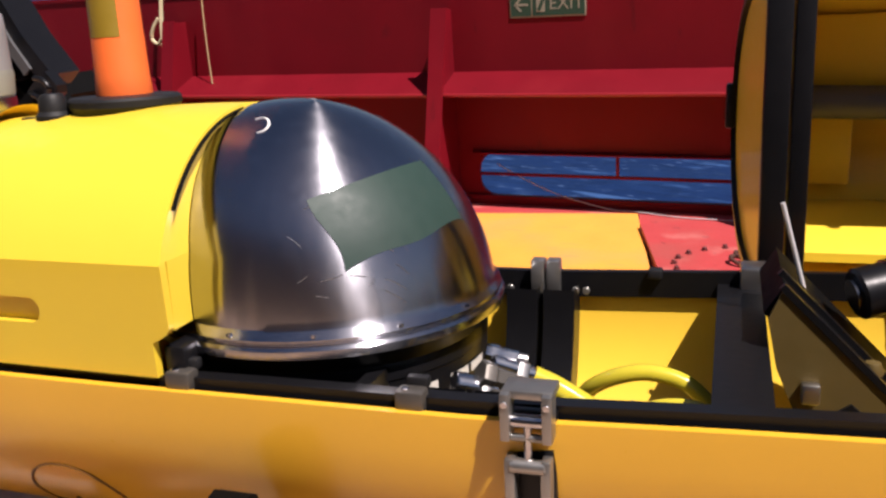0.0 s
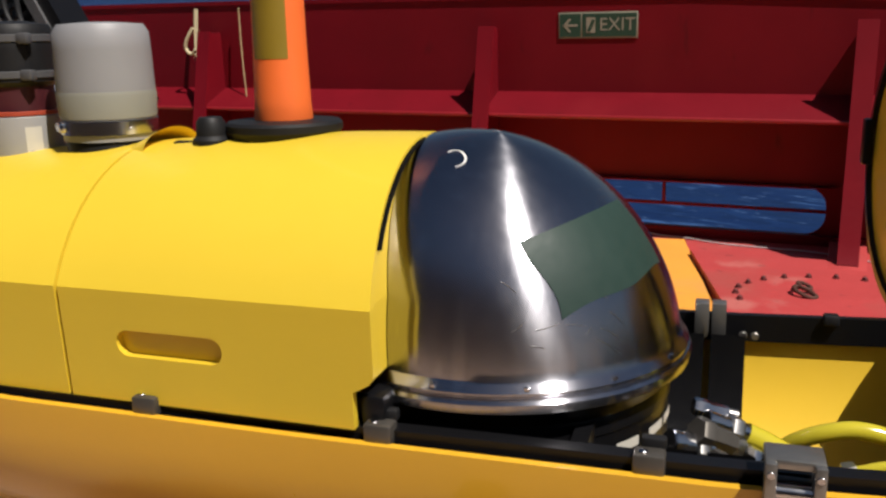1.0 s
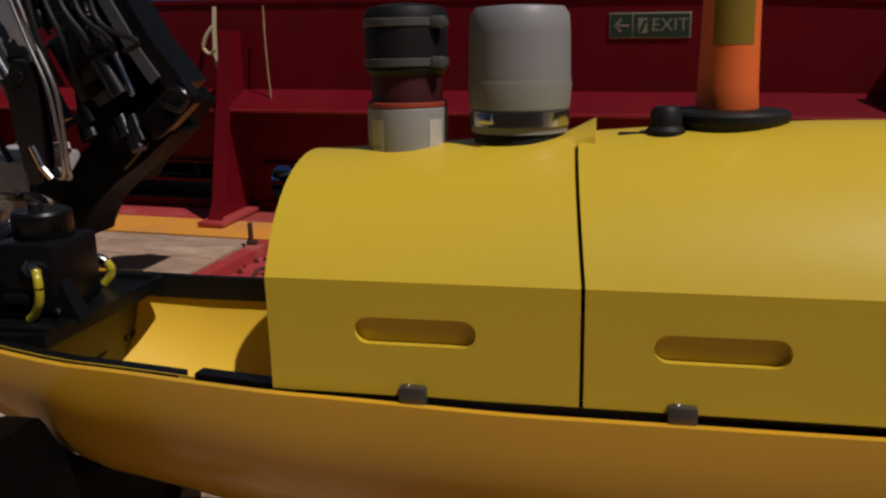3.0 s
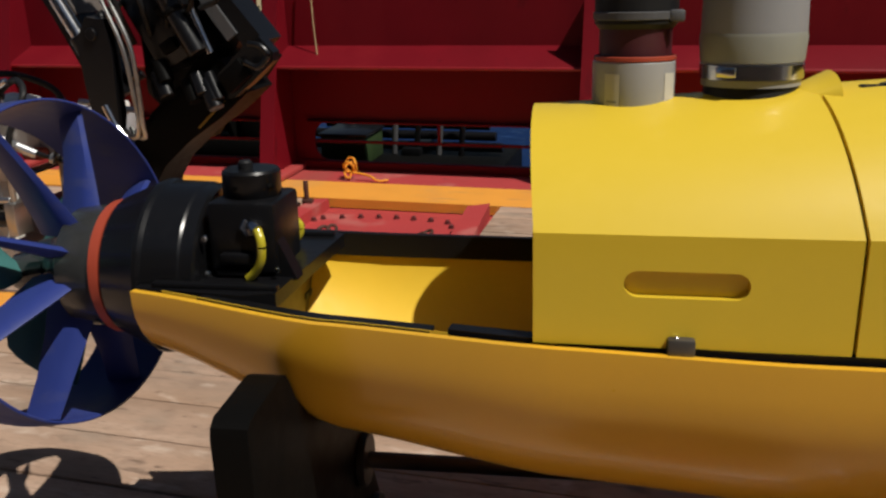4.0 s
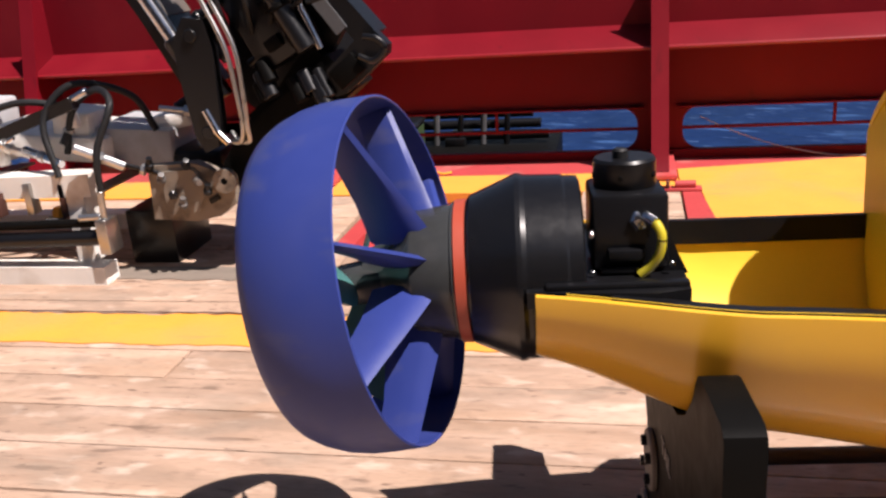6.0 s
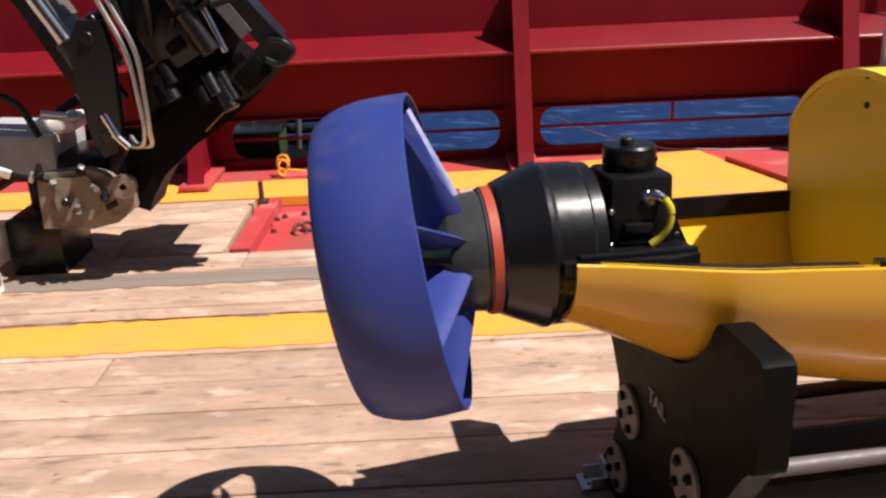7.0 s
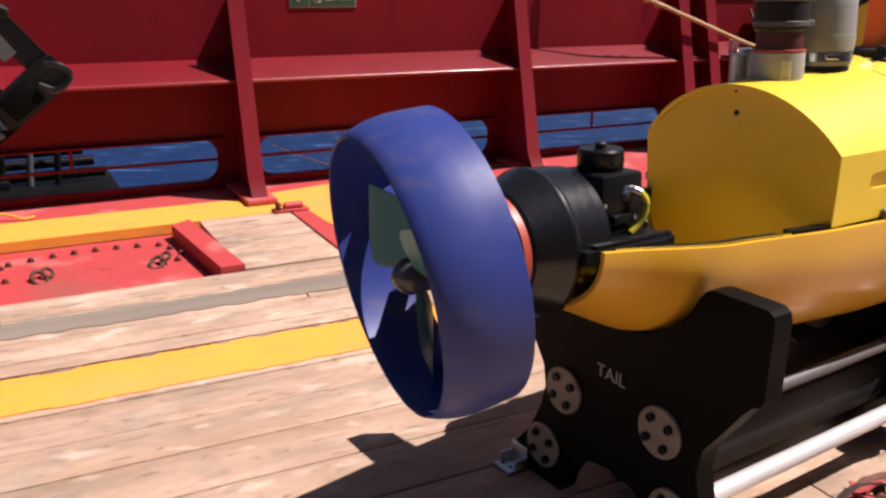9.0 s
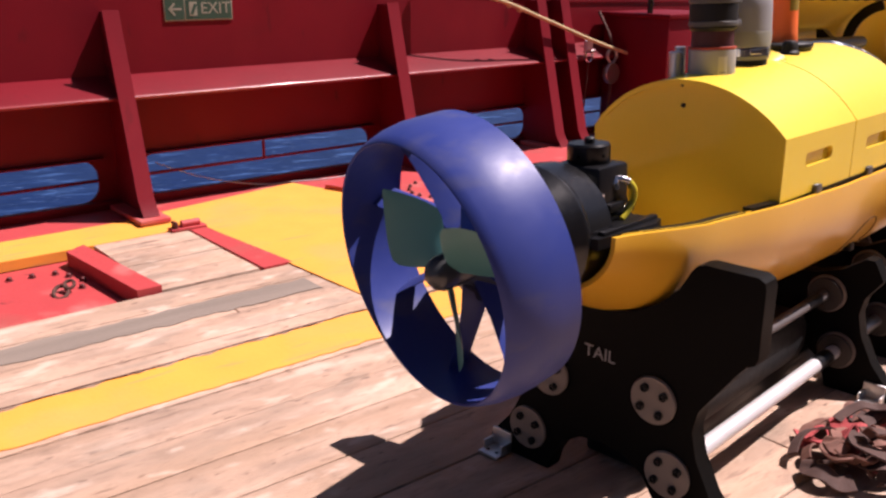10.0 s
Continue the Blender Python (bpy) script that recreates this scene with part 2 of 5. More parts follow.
def box(bm, center, size, bevel=0.0, m=None):
    r = bmesh.ops.create_cube(bm, size=1.0)
    vs = r["verts"]
    bmesh.ops.scale(bm, vec=size, verts=vs)
    if bevel:
        es = list({e for v in vs for e in v.link_edges})
        out = bmesh.ops.bevel(bm, geom=es, offset=bevel, segments=2, affect="EDGES", profile=0.5)
        vs = list({v for f in out["faces"] for v in f.verts} | {v for v in vs if v.is_valid})
    t = Matrix.Translation(center) @ (m if m is not None else Matrix.Identity(4))
    bmesh.ops.transform(bm, matrix=t, verts=vs)
    return bm


def boxm(center, size, bevel=0.0, m=None):
    return box(bmesh.new(), center, size, bevel, m)


def frame_to(p0, p1):
    """A matrix at p0 whose z axis points to p1."""
    d = Vector(p1) - Vector(p0)
    return Matrix.Translation(p0) @ d.to_track_quat("Z", "Y").to_matrix().to_4x4()


def lathe(profile, m=None, segs=48, close=False, bm=None):
    """Turns (radius, height) pairs about z, then places it with m."""
    bm = bm or bmesh.new()
    rings = []
    for r, z in profile:
        if r < 1e-5:
            rings.append([bm.verts.new((0, 0, z))])
        else:
            rings.append([bm.verts.new((r * math.cos(a), r * math.sin(a), z)) for a in (2 * math.pi * i / segs for i in range(segs))])
    pairs = list(zip(rings, rings[1:])) + ([(rings[-1], rings[0])] if close else [])
    for a, b in pairs:
        for i in range(segs):
            j = (i + 1) % segs
            if len(a) == 1 and len(b) > 1:
                bm.faces.new((a[0], b[i], b[j]))
            elif len(b) == 1 and len(a) > 1:
                bm.faces.new((a[i], a[j], b[0]))
            elif len(a) > 1:
                bm.faces.new((a[i], a[j], b[j], b[i]))
    if m is not None:
        bmesh.ops.transform(bm, matrix=m, verts=[v for r in rings for v in r])
    return bm


def rod(p0, p1, r, segs=16, bevel=0.0, bm=None):
    h = (Vector(p1) - Vector(p0)).length
    b = min(bevel or r * 0.12, h * 0.3)
    return lathe([(0, 0), (r - b, 0), (r, b), (r, h - b), (r - b, h), (0, h)], frame_to(p0, p1), segs, bm=bm)


def spline(pts, n=8):
    """Catmull-Rom points through pts."""
    p = [Vector(q) for q in pts]
    p = [p[0] * 2 - p[1]] + p + [p[-1] * 2 - p[-2]]
    out = []
    for i in range(1, len(p) - 2):
        for k in range(n):
            t = k / n
            a, b, c, d = p[i - 1:i + 3]
            out.append(0.5 * ((2 * b) + (c - a) * t + (2 * a - 5 * b + 4 * c - d) * t * t + (3 * b - a - 3 * c + d) * t ** 3))
    return out + [p[-2]]


def sweep(pts, section, bm=None, up=(0, 0, 1), cap=True):
    """Carries a closed section (list of (side, up)) along points."""
    bm = bm or bmesh.new()
    up = Vector(up)
    rings = []
    for i, p in enumerate(pts):
        p = Vector(p)
        d = (Vector(pts[min(i + 1, len(pts) - 1)]) - Vector(pts[max(i - 1, 0)])).normalized()
        side = d.cross(up)
        if side.length < 1e-3:
            side = d.cross(Vector((1, 0.3, 0)))
        side.normalize()
        u2 = side.cross(d)
        rings.append([bm.verts.new(p + side * a + u2 * b) for a, b in section])
    k = len(section)
    for a, b in zip(rings, rings[1:]):
        for i in range(k):
            bm.faces.new((a[i], a[(i + 1) % k], b[(i + 1) % k], b[i]))
    if cap:
        bm.faces.new(rings[0][::-1])
        bm.faces.new(rings[-1])
    return bm


def tube(pts, r, segs=10, n=8, bm=None):
    sec = [(r * math.cos(2 * math.pi * i / segs), r * math.sin(2 * math.pi * i / segs)) for i in range(segs)]
    return sweep(spline(pts, n), sec, bm)


def rect(w, h, x0=0.0, y0=0.0):
    return [(x0 - w / 2, y0 - h / 2), (x0 + w / 2, y0 - h / 2), (x0 + w / 2, y0 + h / 2), (x0 - w / 2, y0 + h / 2)]


def loft(rings, closed=True, bm=None, caps=False):
    bm = bm or bmesh.new()
    vs = [[bm.verts.new(p) for p in ring] for ring in rings]
    k = len(vs[0])
    for a, b in zip(vs, vs[1:]):
        for i in range(k if closed else k - 1):
            bm.faces.new((a[i], a[(i + 1) % k], b[(i + 1) % k], b[i]))
    if caps:
        bm.faces.new(vs[0][::-1])
        bm.faces.new(vs[-1])
    return bm


def thicken(bm, t):
    """Gives an open sheet a thickness along its normals."""
    bmesh.ops.recalc_face_normals(bm, faces=bm.faces)
    bmesh.ops.solidify(bm, geom=bm.faces[:], thickness=t)
    return bm


def plate(outline, t, place):
    """A flat plate: outline of (a, b), thickness t along c; place maps (a, b, c) to a point."""
    bm = bmesh.new()
    lo = [bm.verts.new(place(a, b, 0)) for a, b in outline]
    hi = [bm.verts.new(place(a, b, t)) for a, b in outline]
    bm.faces.new(lo[::-1])
    bm.faces.new(hi)
    k = len(lo)
    for i in range(k):
        bm.faces.new((lo[i], lo[(i + 1) % k], hi[(i + 1) % k], hi[i]))
    return bm


def bevelled(bm, r, segs=2, angle=30):
    es = [e for e in bm.edges if len(e.link_faces) == 2 and e.calc_face_angle(0) > radians(angle)]
    bmesh.ops.bevel(bm, geom=es, offset=r, segments=segs, affect="EDGES", profile=0.5)
    return bm


def rounded(w, h, r, k=6, cx=0.0, cy=0.0):
    out = []
    for qx, qy, a0 in ((1, -1, -90), (1, 1, 0), (-1, 1, 90), (-1, -1, 180)):
        for i in range(k + 1):
            a = radians(a0 + 90 * i / k)
            out.append((cx + qx * (w / 2 - r) + r * math.cos(a), cy + qy * (h / 2 - r) + r * math.sin(a)))
    return out


def holed(x0, x1, y0, y1, hole, place, t, depth=None):
    """A rectangular plate with one opening; depth: a pocket of that depth with a floor in place of a through hole."""
    bm = bmesh.new()
    cx = sum(p[0] for p in hole) / len(hole)
    cy = sum(p[1] for p in hole) / len(hole)

    def out(p):
        dx, dy = p[0] - cx, p[1] - cy
        s = min([(x1 - cx) / dx if dx > 0 else (x0 - cx) / dx if dx < 0 else 9e9, (y1 - cy) / dy if dy > 0 else (y0 - cy) / dy if dy < 0 else 9e9])
        return (cx + dx * s, cy + dy * s)

    outer = [out(p) for p in hole]
    for c in ((x0, y0), (x1, y0), (x1, y1), (x0, y1)):
        i = min(range(len(outer)), key=lambda q: (outer[q][0] - c[0]) ** 2 + (outer[q][1] - c[1]) ** 2)
        outer[i] = c
    k = len(hole)
    d = t if depth is None else depth
    A = [bm.verts.new(place(*p, 0)) for p in outer]
    B = [bm.verts.new(place(*p, 0)) for p in hole]
    C = [bm.verts.new(place(*p, d)) for p in hole]
    D = [bm.verts.new(place(*p, t)) for p in outer]
    for i in range(k):
        j = (i + 1) % k
        bm.faces.new((A[i], A[j], B[j], B[i]))
        bm.faces.new((B[i], B[j], C[j], C[i]))
        bm.faces.new((A[i], D[i], D[j], A[j]))
        if depth is None:
            bm.faces.new((C[i], C[j], D[j], D[i]))
    if depth is not None:
        bm.faces.new(C)
        bm.faces.new(D[::-1])
    return bm


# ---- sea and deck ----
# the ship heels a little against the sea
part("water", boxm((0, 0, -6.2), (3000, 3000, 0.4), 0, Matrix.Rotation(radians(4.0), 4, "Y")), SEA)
tagged(bpy.data.objects["water"], "deep blue rippled open sea", "sea", kind="structure")
steel_deck = part("floor", boxm((-0.5, -0.16, -0.1), (15, 11.27, 0.1)), DECK_RED)
tagged(steel_deck, "red painted steel ship deck under the timber", "deck", kind="structure")

deck = thing("wooden_deck", "weathered pale timber planks laid along the ship deck", "deck", kind="structure")
rng = random.Random(4)


def lay_planks(x0, x1, y0, rows, w, top=0.0):
    y = y0
    widths = [rng.uniform(0.84, 1.16) for _ in range(rows)]
    widths = [q * w * rows / sum(widths) for q in widths]
    for w in widths:
        x = x0 - rng.random() * 1.5
        while x < x1:
            ln = 3.2 + rng.random() * 2.6
            a, b = max(x, x0), min(x + ln, x1)
            if b - a > 0.05:
                part("plank", boxm(((a + b) / 2, y + w / 2, top - 0.022 + rng.uniform(-0.0025, 0.001)), (b - a - 0.005, w - 0.005, 0.044), 0.004), WOOD, deck)
            x += ln
        y += w


lay_planks(-8.0, 6.5, -5.6, 51, 0.19)
lay_planks(-8.0, -2.47, 4.10, 4, 0.185)
lay_planks(-1.505, -1.075, 4.10, 4, 0.185, 0.004)


def deck_slab(name, outline, top, mat, label, thick=0.045):
    return tagged(part(name, bevelled(plate(outline, thick, lambda a, b, c: (a, b, top - thick + c)), 0.004), mat), label, "deck", kind="structure")


deck_slab("margin_plate", [(-8, 5.165), (-1.075, 5.165), (-1.075, 5.206), (-0.62, 5.29), (-0.205, 5.366), (-0.15, 5.12), (6.5, 5.12), (6.5, 5.47), (-8, 5.47)], 0.0, DECK_RED, "red painted deck margin along the bulwark")
deck_slab("yellow_band", [(-8, 4.85), (-1.075, 4.85), (-1.075, 5.16), (-8, 5.16)], 0.001, DECK_YELLOW, "yellow painted walkway band on the deck")
deck_slab("yellow_platform", [(-0.925, 3.50), (0.16, 3.50), (0.06, 4.40), (-0.21, 5.358), (-0.62, 5.283), (-1.07, 5.20), (-1.07, 4.905), (-0.99, 4.905)], 0.005, DECK_YELLOW, "yellow painted steel platform on the deck")
deck_slab("red_strip", [(-1.068, 4.09), (-0.935, 4.09), (-0.998, 4.895), (-1.068, 4.895)], 0.006, DECK_RED, "red painted steel strip beside the timber")
deck_slab("red_cover", [(0.185, 3.50), (3.5, 3.50), (3.5, 5.11), (-0.145, 5.11), (0.09, 4.40)], 0.030, DECK_RED, "red painted bolted steel cover plate on the deck")
deck_slab("coaming_bar", [(-1.585, 4.10), (-1.490, 4.10), (-1.550, 4.82), (-1.640, 4.76)], 0.022, DECK_RED, "red steel coaming bar beside a deck recess", 0.08)
deck_slab("coaming_bar", [(-2.445, 4.10), (-2.365, 4.10), (-2.345, 4.82), (-2.425, 4.80)], 0.008, DECK_RED, "red steel coaming bar beside a deck recess", 0.058)
# painted line with a ragged edge, on the planks
edge = [x * 0.045 - 8 for x in range(322)]
line = [(x, 3.205 + rng.uniform(-0.006, 0.006)) for x in edge] + [(x, 3.435 + rng.uniform(-0.012, 0.012)) for x in reversed(edge)]
tagged(part("painted_line", plate(line, 0.0035, lambda a, b, c: (a, b, 0.0005 + c)), DECK_YELLOW), "worn yellow line painted on the planks", "deck marking", kind="structure")
seam_y = [3.440 + rng.uniform(-0.003, 0.003) for x in edge]
seam = [(x, y - rng.uniform(0.001, 0.005)) for x, y in zip(edge, seam_y)] + [(x, y + rng.uniform(0.001, 0.006)) for x, y in zip(reversed(edge), reversed(seam_y))]
tagged(part("deck_seam", plate(seam, 0.002, lambda a, b, c: (a, b, 0.0062 + c)), RUST), "dark tarred seam along the painted line", "deck seam", kind="structure")
line = [(x, 3.75 + rng.uniform(-0.01, 0.01)) for x in edge] + [(x, 3.885 + rng.uniform(-0.01, 0.01)) for x in reversed(edge)]
line = [(min(x, -1.0), y) for x, y in line]
tagged(part("grey_stain", plate(line, 0.002, lambda a, b, c: (a, b, 0.0005 + c)), WOOD_GREY), "grey weathered strip of timber", "deck marking", kind="structure")


def bolt(x, y, z, r=0.011, h=0.014, parent=None, mat=None):
    return part("bolt", lathe([(0, 0), (r * 1.5, 0), (r * 1.5, 0.003), (r, 0.004), (r, h), (r * 0.7, h + 0.003), (0, h + 0.003)], Matrix.Translation((x, y, z)), 8), mat or DARK_RED, parent)


recess = tagged(part("recess_floor", boxm((-2.0, 4.47, -0.047), (0.77, 0.73, 0.006)), DECK_RED), "red steel floor of a deck recess", "deck", kind="structure")
for i in range(8):
    bolt(-2.31 + 0.085 * i, 4.72 - 0.004 * (i - 4) ** 2, -0.044, parent=recess)
for x, y in ((-2.34, 4.62), (-2.36, 4.53), (-2.33, 4.45), (-1.68, 4.62), (-1.65, 4.53), (-1.68, 4.45)):
    bolt(x, y, -0.044, parent=recess)
cover = bpy.data.objects["red_cover"]
for i in range(16):
    a = radians(200 - 14.5 * i)
    bolt(0.50 + 0.40 * math.cos(a), 4.60 + 0.27 * math.sin(a), 0.030, 0.009, 0.012, cover)
for i in range(8):
    bolt(0.86 + 0.1 * i, 4.66, 0.030, 0.009, 0.012, cover)


def lashing_ring(x, y, z, r, m):
    t = thing("lashing_ring", "dark rusty steel lashing ring lying on the red deck", "ring", Matrix.Translation((x, y, z)) @ m, "deck lashing rings")
    pts = [(r * math.cos(a), r * 1.5 * math.sin(a), 0) for a in (2 * math.pi * i / 16 for i in range(17))]
    part("loop", sweep(pts, [(0.008 * math.cos(b), 0.008 * math.sin(b)) for b in (2 * math.pi * k / 8 for k in range(8))], cap=False), RUST, t)
    part("link", sweep([(p[0] * 0.7 + r * 1.2, p[1] * 0.6 + r, 0.006) for p in pts], [(0.007 * math.cos(b), 0.007 * math.sin(b)) for b in (2 * math.pi * k / 8 for k in range(8))], cap=False), RUST, t)
    return t


lashing_ring(-2.21, 4.42, -0.034, 0.028, pose(0, 0, 0, 25, 10, 10))
lashing_ring(-1.77, 4.42, -0.034, 0.028, pose(0, 0, 0, 20, -10, -20))
lashing_ring(0.34, 4.62, 0.042, 0.03, pose(0, 0, 0, 15, 5, 60))
lug = thing("deck_lug", "red painted steel lug on the deck strip", "lug", Matrix.Translation((-1.07, 4.83, 0.006)))
part("base", boxm((0, 0, 0.006), (0.17, 0.06, 0.014), 0.003), DECK_RED, lug)
part("barrel", rod((-0.03, 0, 0.026), (0.06, 0, 0.026), 0.018, 12), DECK_RED, lug)
part("ear", boxm((-0.06, 0.0, 0.024), (0.014, 0.05, 0.04), 0.003), DARK_RED, lug)
stick = thing("deck_peg", "rusty steel peg standing by the deck recess", "peg", Matrix.Translation((-2.42, 4.73, 0.008)))
part("pin", rod((0, 0, 0.0), (0, 0, 0.105), 0.012, 10), RUST, stick)
part("collar", rod((-0.02, 0, 0.008), (0.03, 0, 0.008), 0.016, 10), RUST, stick)

# ---- bulwark ----
WALL_Y = 5.45
ribs = [-6.05, -4.43, -2.79, -1.145, 0.490, 1.70, 1.92]
bulwark = thing("wall_north", "dark red painted steel bulwark with freeing ports", "bulwark", kind="structure")
edges_x = [-7.67, -6.05, -4.43, -2.79, -1.145, 0.490, 1.81, 3.6]
for a, b in zip(edges_x, edges_x[1:]):
    c = (a + b) / 2
    hole = rounded(b - a - 0.22, 0.212, 0.085, 6, c, 0.151)
    part("panel", holed(a + 0.001, b - 0.001, 0.0, 0.9, hole, lambda p, q, s: (p, WALL_Y + s, q), 0.014), RED, bulwark)
    part("port_bar", boxm((c, WALL_Y + 0.007, 0.15), (b - a - 0.22, 0.012, 0.016), 0.003), RED, bulwark)
    part("port_post", boxm((c, WALL_Y + 0.007, 0.205), (0.016, 0.011, 0.1), 0.003), RED, bulwark)
    # shelf stiffener with a rounded lip, and lips round the port
    prof = [(0, 0.065), (0.19, -0.010), (0.20, -0.018), (0.20, -0.034), (0.192, -0.038), (0, 0.045)]
    bm = sweep([(a, WALL_Y, 0.60), (b, WALL_Y, 0.60)], [(p, q) for p, q in prof])
    stiff = part("stiffener", bm, RED, bulwark)
    # rod added along the lip, its lighter red draws the edge highlight
    part("rolled_lip", rod((a + 0.002, WALL_Y - 0.200, 0.574), (b - 0.002, WALL_Y - 0.200, 0.574), 0.0095, 14), RED_GLOSS, stiff, "rolled edge, lighter and glossier to carry the highlight")
    part("port_lip", boxm((c, WALL_Y - 0.018, 0.262), (b - a - 0.16, 0.034, 0.01), 0.003), RED, bulwark)
SHEER = [(-7.67, 1.135), (-2.8, 1.125), (-0.2, 1.10), (0.6, 1.055), (1.3, 1.02), (2.0, 0.96), (3.6, 0.93)]
part("top_strake", plate([(-7.67, 0.90)] + [(3.6, 0.90)] + SHEER[::-1], 0.014, lambda p, q, s: (p, WALL_Y + s, q)), RED, bulwark)
part("top_rail", sweep([(x, WALL_Y + 0.007, z) for x, z in SHEER], rect(0.03, 0.022)), RED, bulwark)
part("sill", boxm((-2.0, WALL_Y - 0.01, 0.02), (11.4, 0.03, 0.05), 0.004), RED, bulwark)
for x in (r - 0.016 for r in ribs):
    web = [(WALL_Y, 0.97), (5.32, 0.97), (5.10, 0.11), (5.05, 0.03), (WALL_Y, 0.03)]
    rib = part("rib", plate(web, 0.012, lambda p, q, s, x=x: (x + s, p, q)), RED, bulwark)
    fl = sweep([(x + 0.006, 5.318, 0.98), (x + 0.006, 5.10, 0.11), (x + 0.006, 5.045, 0.03)], [(-0.006, -0.040), (0.006, -0.040), (0.006, 0.040), (-0.006, 0.040)], up=(1, 0, 0))
    part("rib_flange", fl, RED, rib)
    part("foot_plate", boxm((x + 0.006, 5.20, 0.018), (0.15, 0.42, 0.025), 0.005), DECK_RED, rib)

# ---- underwater vehicle ----
VM = Matrix.Translation((-0.855, 2.245, 0)) @ Matrix.Rotation(radians(7.0), 4, "Z")
# it sits in its cradle leaning a little away
LEANING = VM @ Matrix.Translation((0, -0.26, 0.66)) @ Matrix.Rotation(radians(-2.8), 4, "X") @ Matrix.Translation((0, 0.26, -0.66))
vehicle = thing("underwater_vehicle", "yellow torpedo-shaped underwater vehicle opened up on a black cradle", "vehicle", LEANING)


def table(rows, u):
    for a, b in zip(rows, rows[1:]):
        if u <= b[0]:
            t = max(0, (u - a[0]) / (b[0] - a[0]))
            t = t * t * (3 - 2 * t) * 0.3 + t * 0.7
            return [p + (q - p) * t for p, q in zip(a[1:], b[1:])]
    return list(rows[-1][1:])


#        u, half width, rim height, keel height
HULL = [(-0.588, 0.182, 0.690, 0.560), (-0.31, 0.228, 0.668, 0.436), (0.0, 0.256, 0.657, 0.380), (0.3, 0.268, 0.650, 0.358), (0.7, 0.270, 0.647, 0.350), (1.15, 0.270, 0.647, 0.350), (1.5, 0.268, 0.658, 0.350), (1.95, 0.262, 0.672, 0.355)]


def hull_ring(u, inset=0.0, n=24):
    w, rz, kz = table(HULL, u)
    out = []
    for i in range(n + 1):
        a = math.pi * i / n
        out.append((u, -(w - inset) * math.cos(a), rz - (rz - kz - inset) * math.sin(a) ** 0.9))
    return out


us = [-0.588 + 0.0395 * i for i in range(65)]
hull = part("lower_hull", thicken(loft([hull_ring(u) for u in us], closed=False), -0.010), HULL_YELLOW, vehicle, "orange-yellow glossy lower hull shell")
part("inner_skin", thicken(loft([hull_ring(u, 0.0106) for u in us[1:-1]], closed=False), -0.001), LINER_YELLOW, hull, "lemon yellow inner skin")


def rim_path(side, u0, u1, lift):
    n = int((u1 - u0) / 0.04) + 1
    pts = []
    for i in range(n + 1):
        u = u0 + (u1 - u0) * i / n
        w, rz, _ = table(HULL, u)
        pts.append((u, side * (w - 0.0165), rz + lift * min(1, max(0, u / 0.9))))
    return pts


part("rim_frame", sweep(rim_path(1, -0.49, 1.94, 0.015), rect(0.013, 0.042, 0, -0.016)), BLACK, vehicle, "black rim frame")
part("rim_frame", sweep(rim_path(-1, -0.128, 1.94, 0.007), rect(0.022, 0.046, -0.004, -0.018)), BLACK, vehicle, "black rim frame")
part("rim_frame", bevelled(sweep(rim_path(-1, -0.49, -0.152, 0.0), rect(0.024, 0.046, -0.004, -0.024)), 0.003), BLACK, vehicle, "black rim frame")


def hood_w(u):
    return 0.246 + 0.016 * min(0.784, max(-0.02, u)) / 0.60


def hood_top(u):
    return 0.928 + 0.034 * min(1, max(0, u) / 0.5) + 0.007 * min(1, max(0, u - 0.5) / 0.2)


def hood_arc(u, inset=0.0, n=28):
    w, top, ridge = hood_w(u) + 0.0088 - inset, hood_top(u) - inset, 0.803
    h = top - ridge
    r = (w * w + h * h) / (2 * h)
    a0 = math.asin(min(1, w / r))
    return [(u, r * math.sin(-a0 + 2 * a0 * i / n), top - r + r * math.cos(-a0 + 2 * a0 * i / n)) for i in range(n + 1)]


def raked(u, z):
    """The edges of the hoods lean back towards their crown."""
    return u - 0.018 * max(0, (z - 0.803) / 0.16)


NOTCH_U, NOTCH_Z = 0.757, 0.703


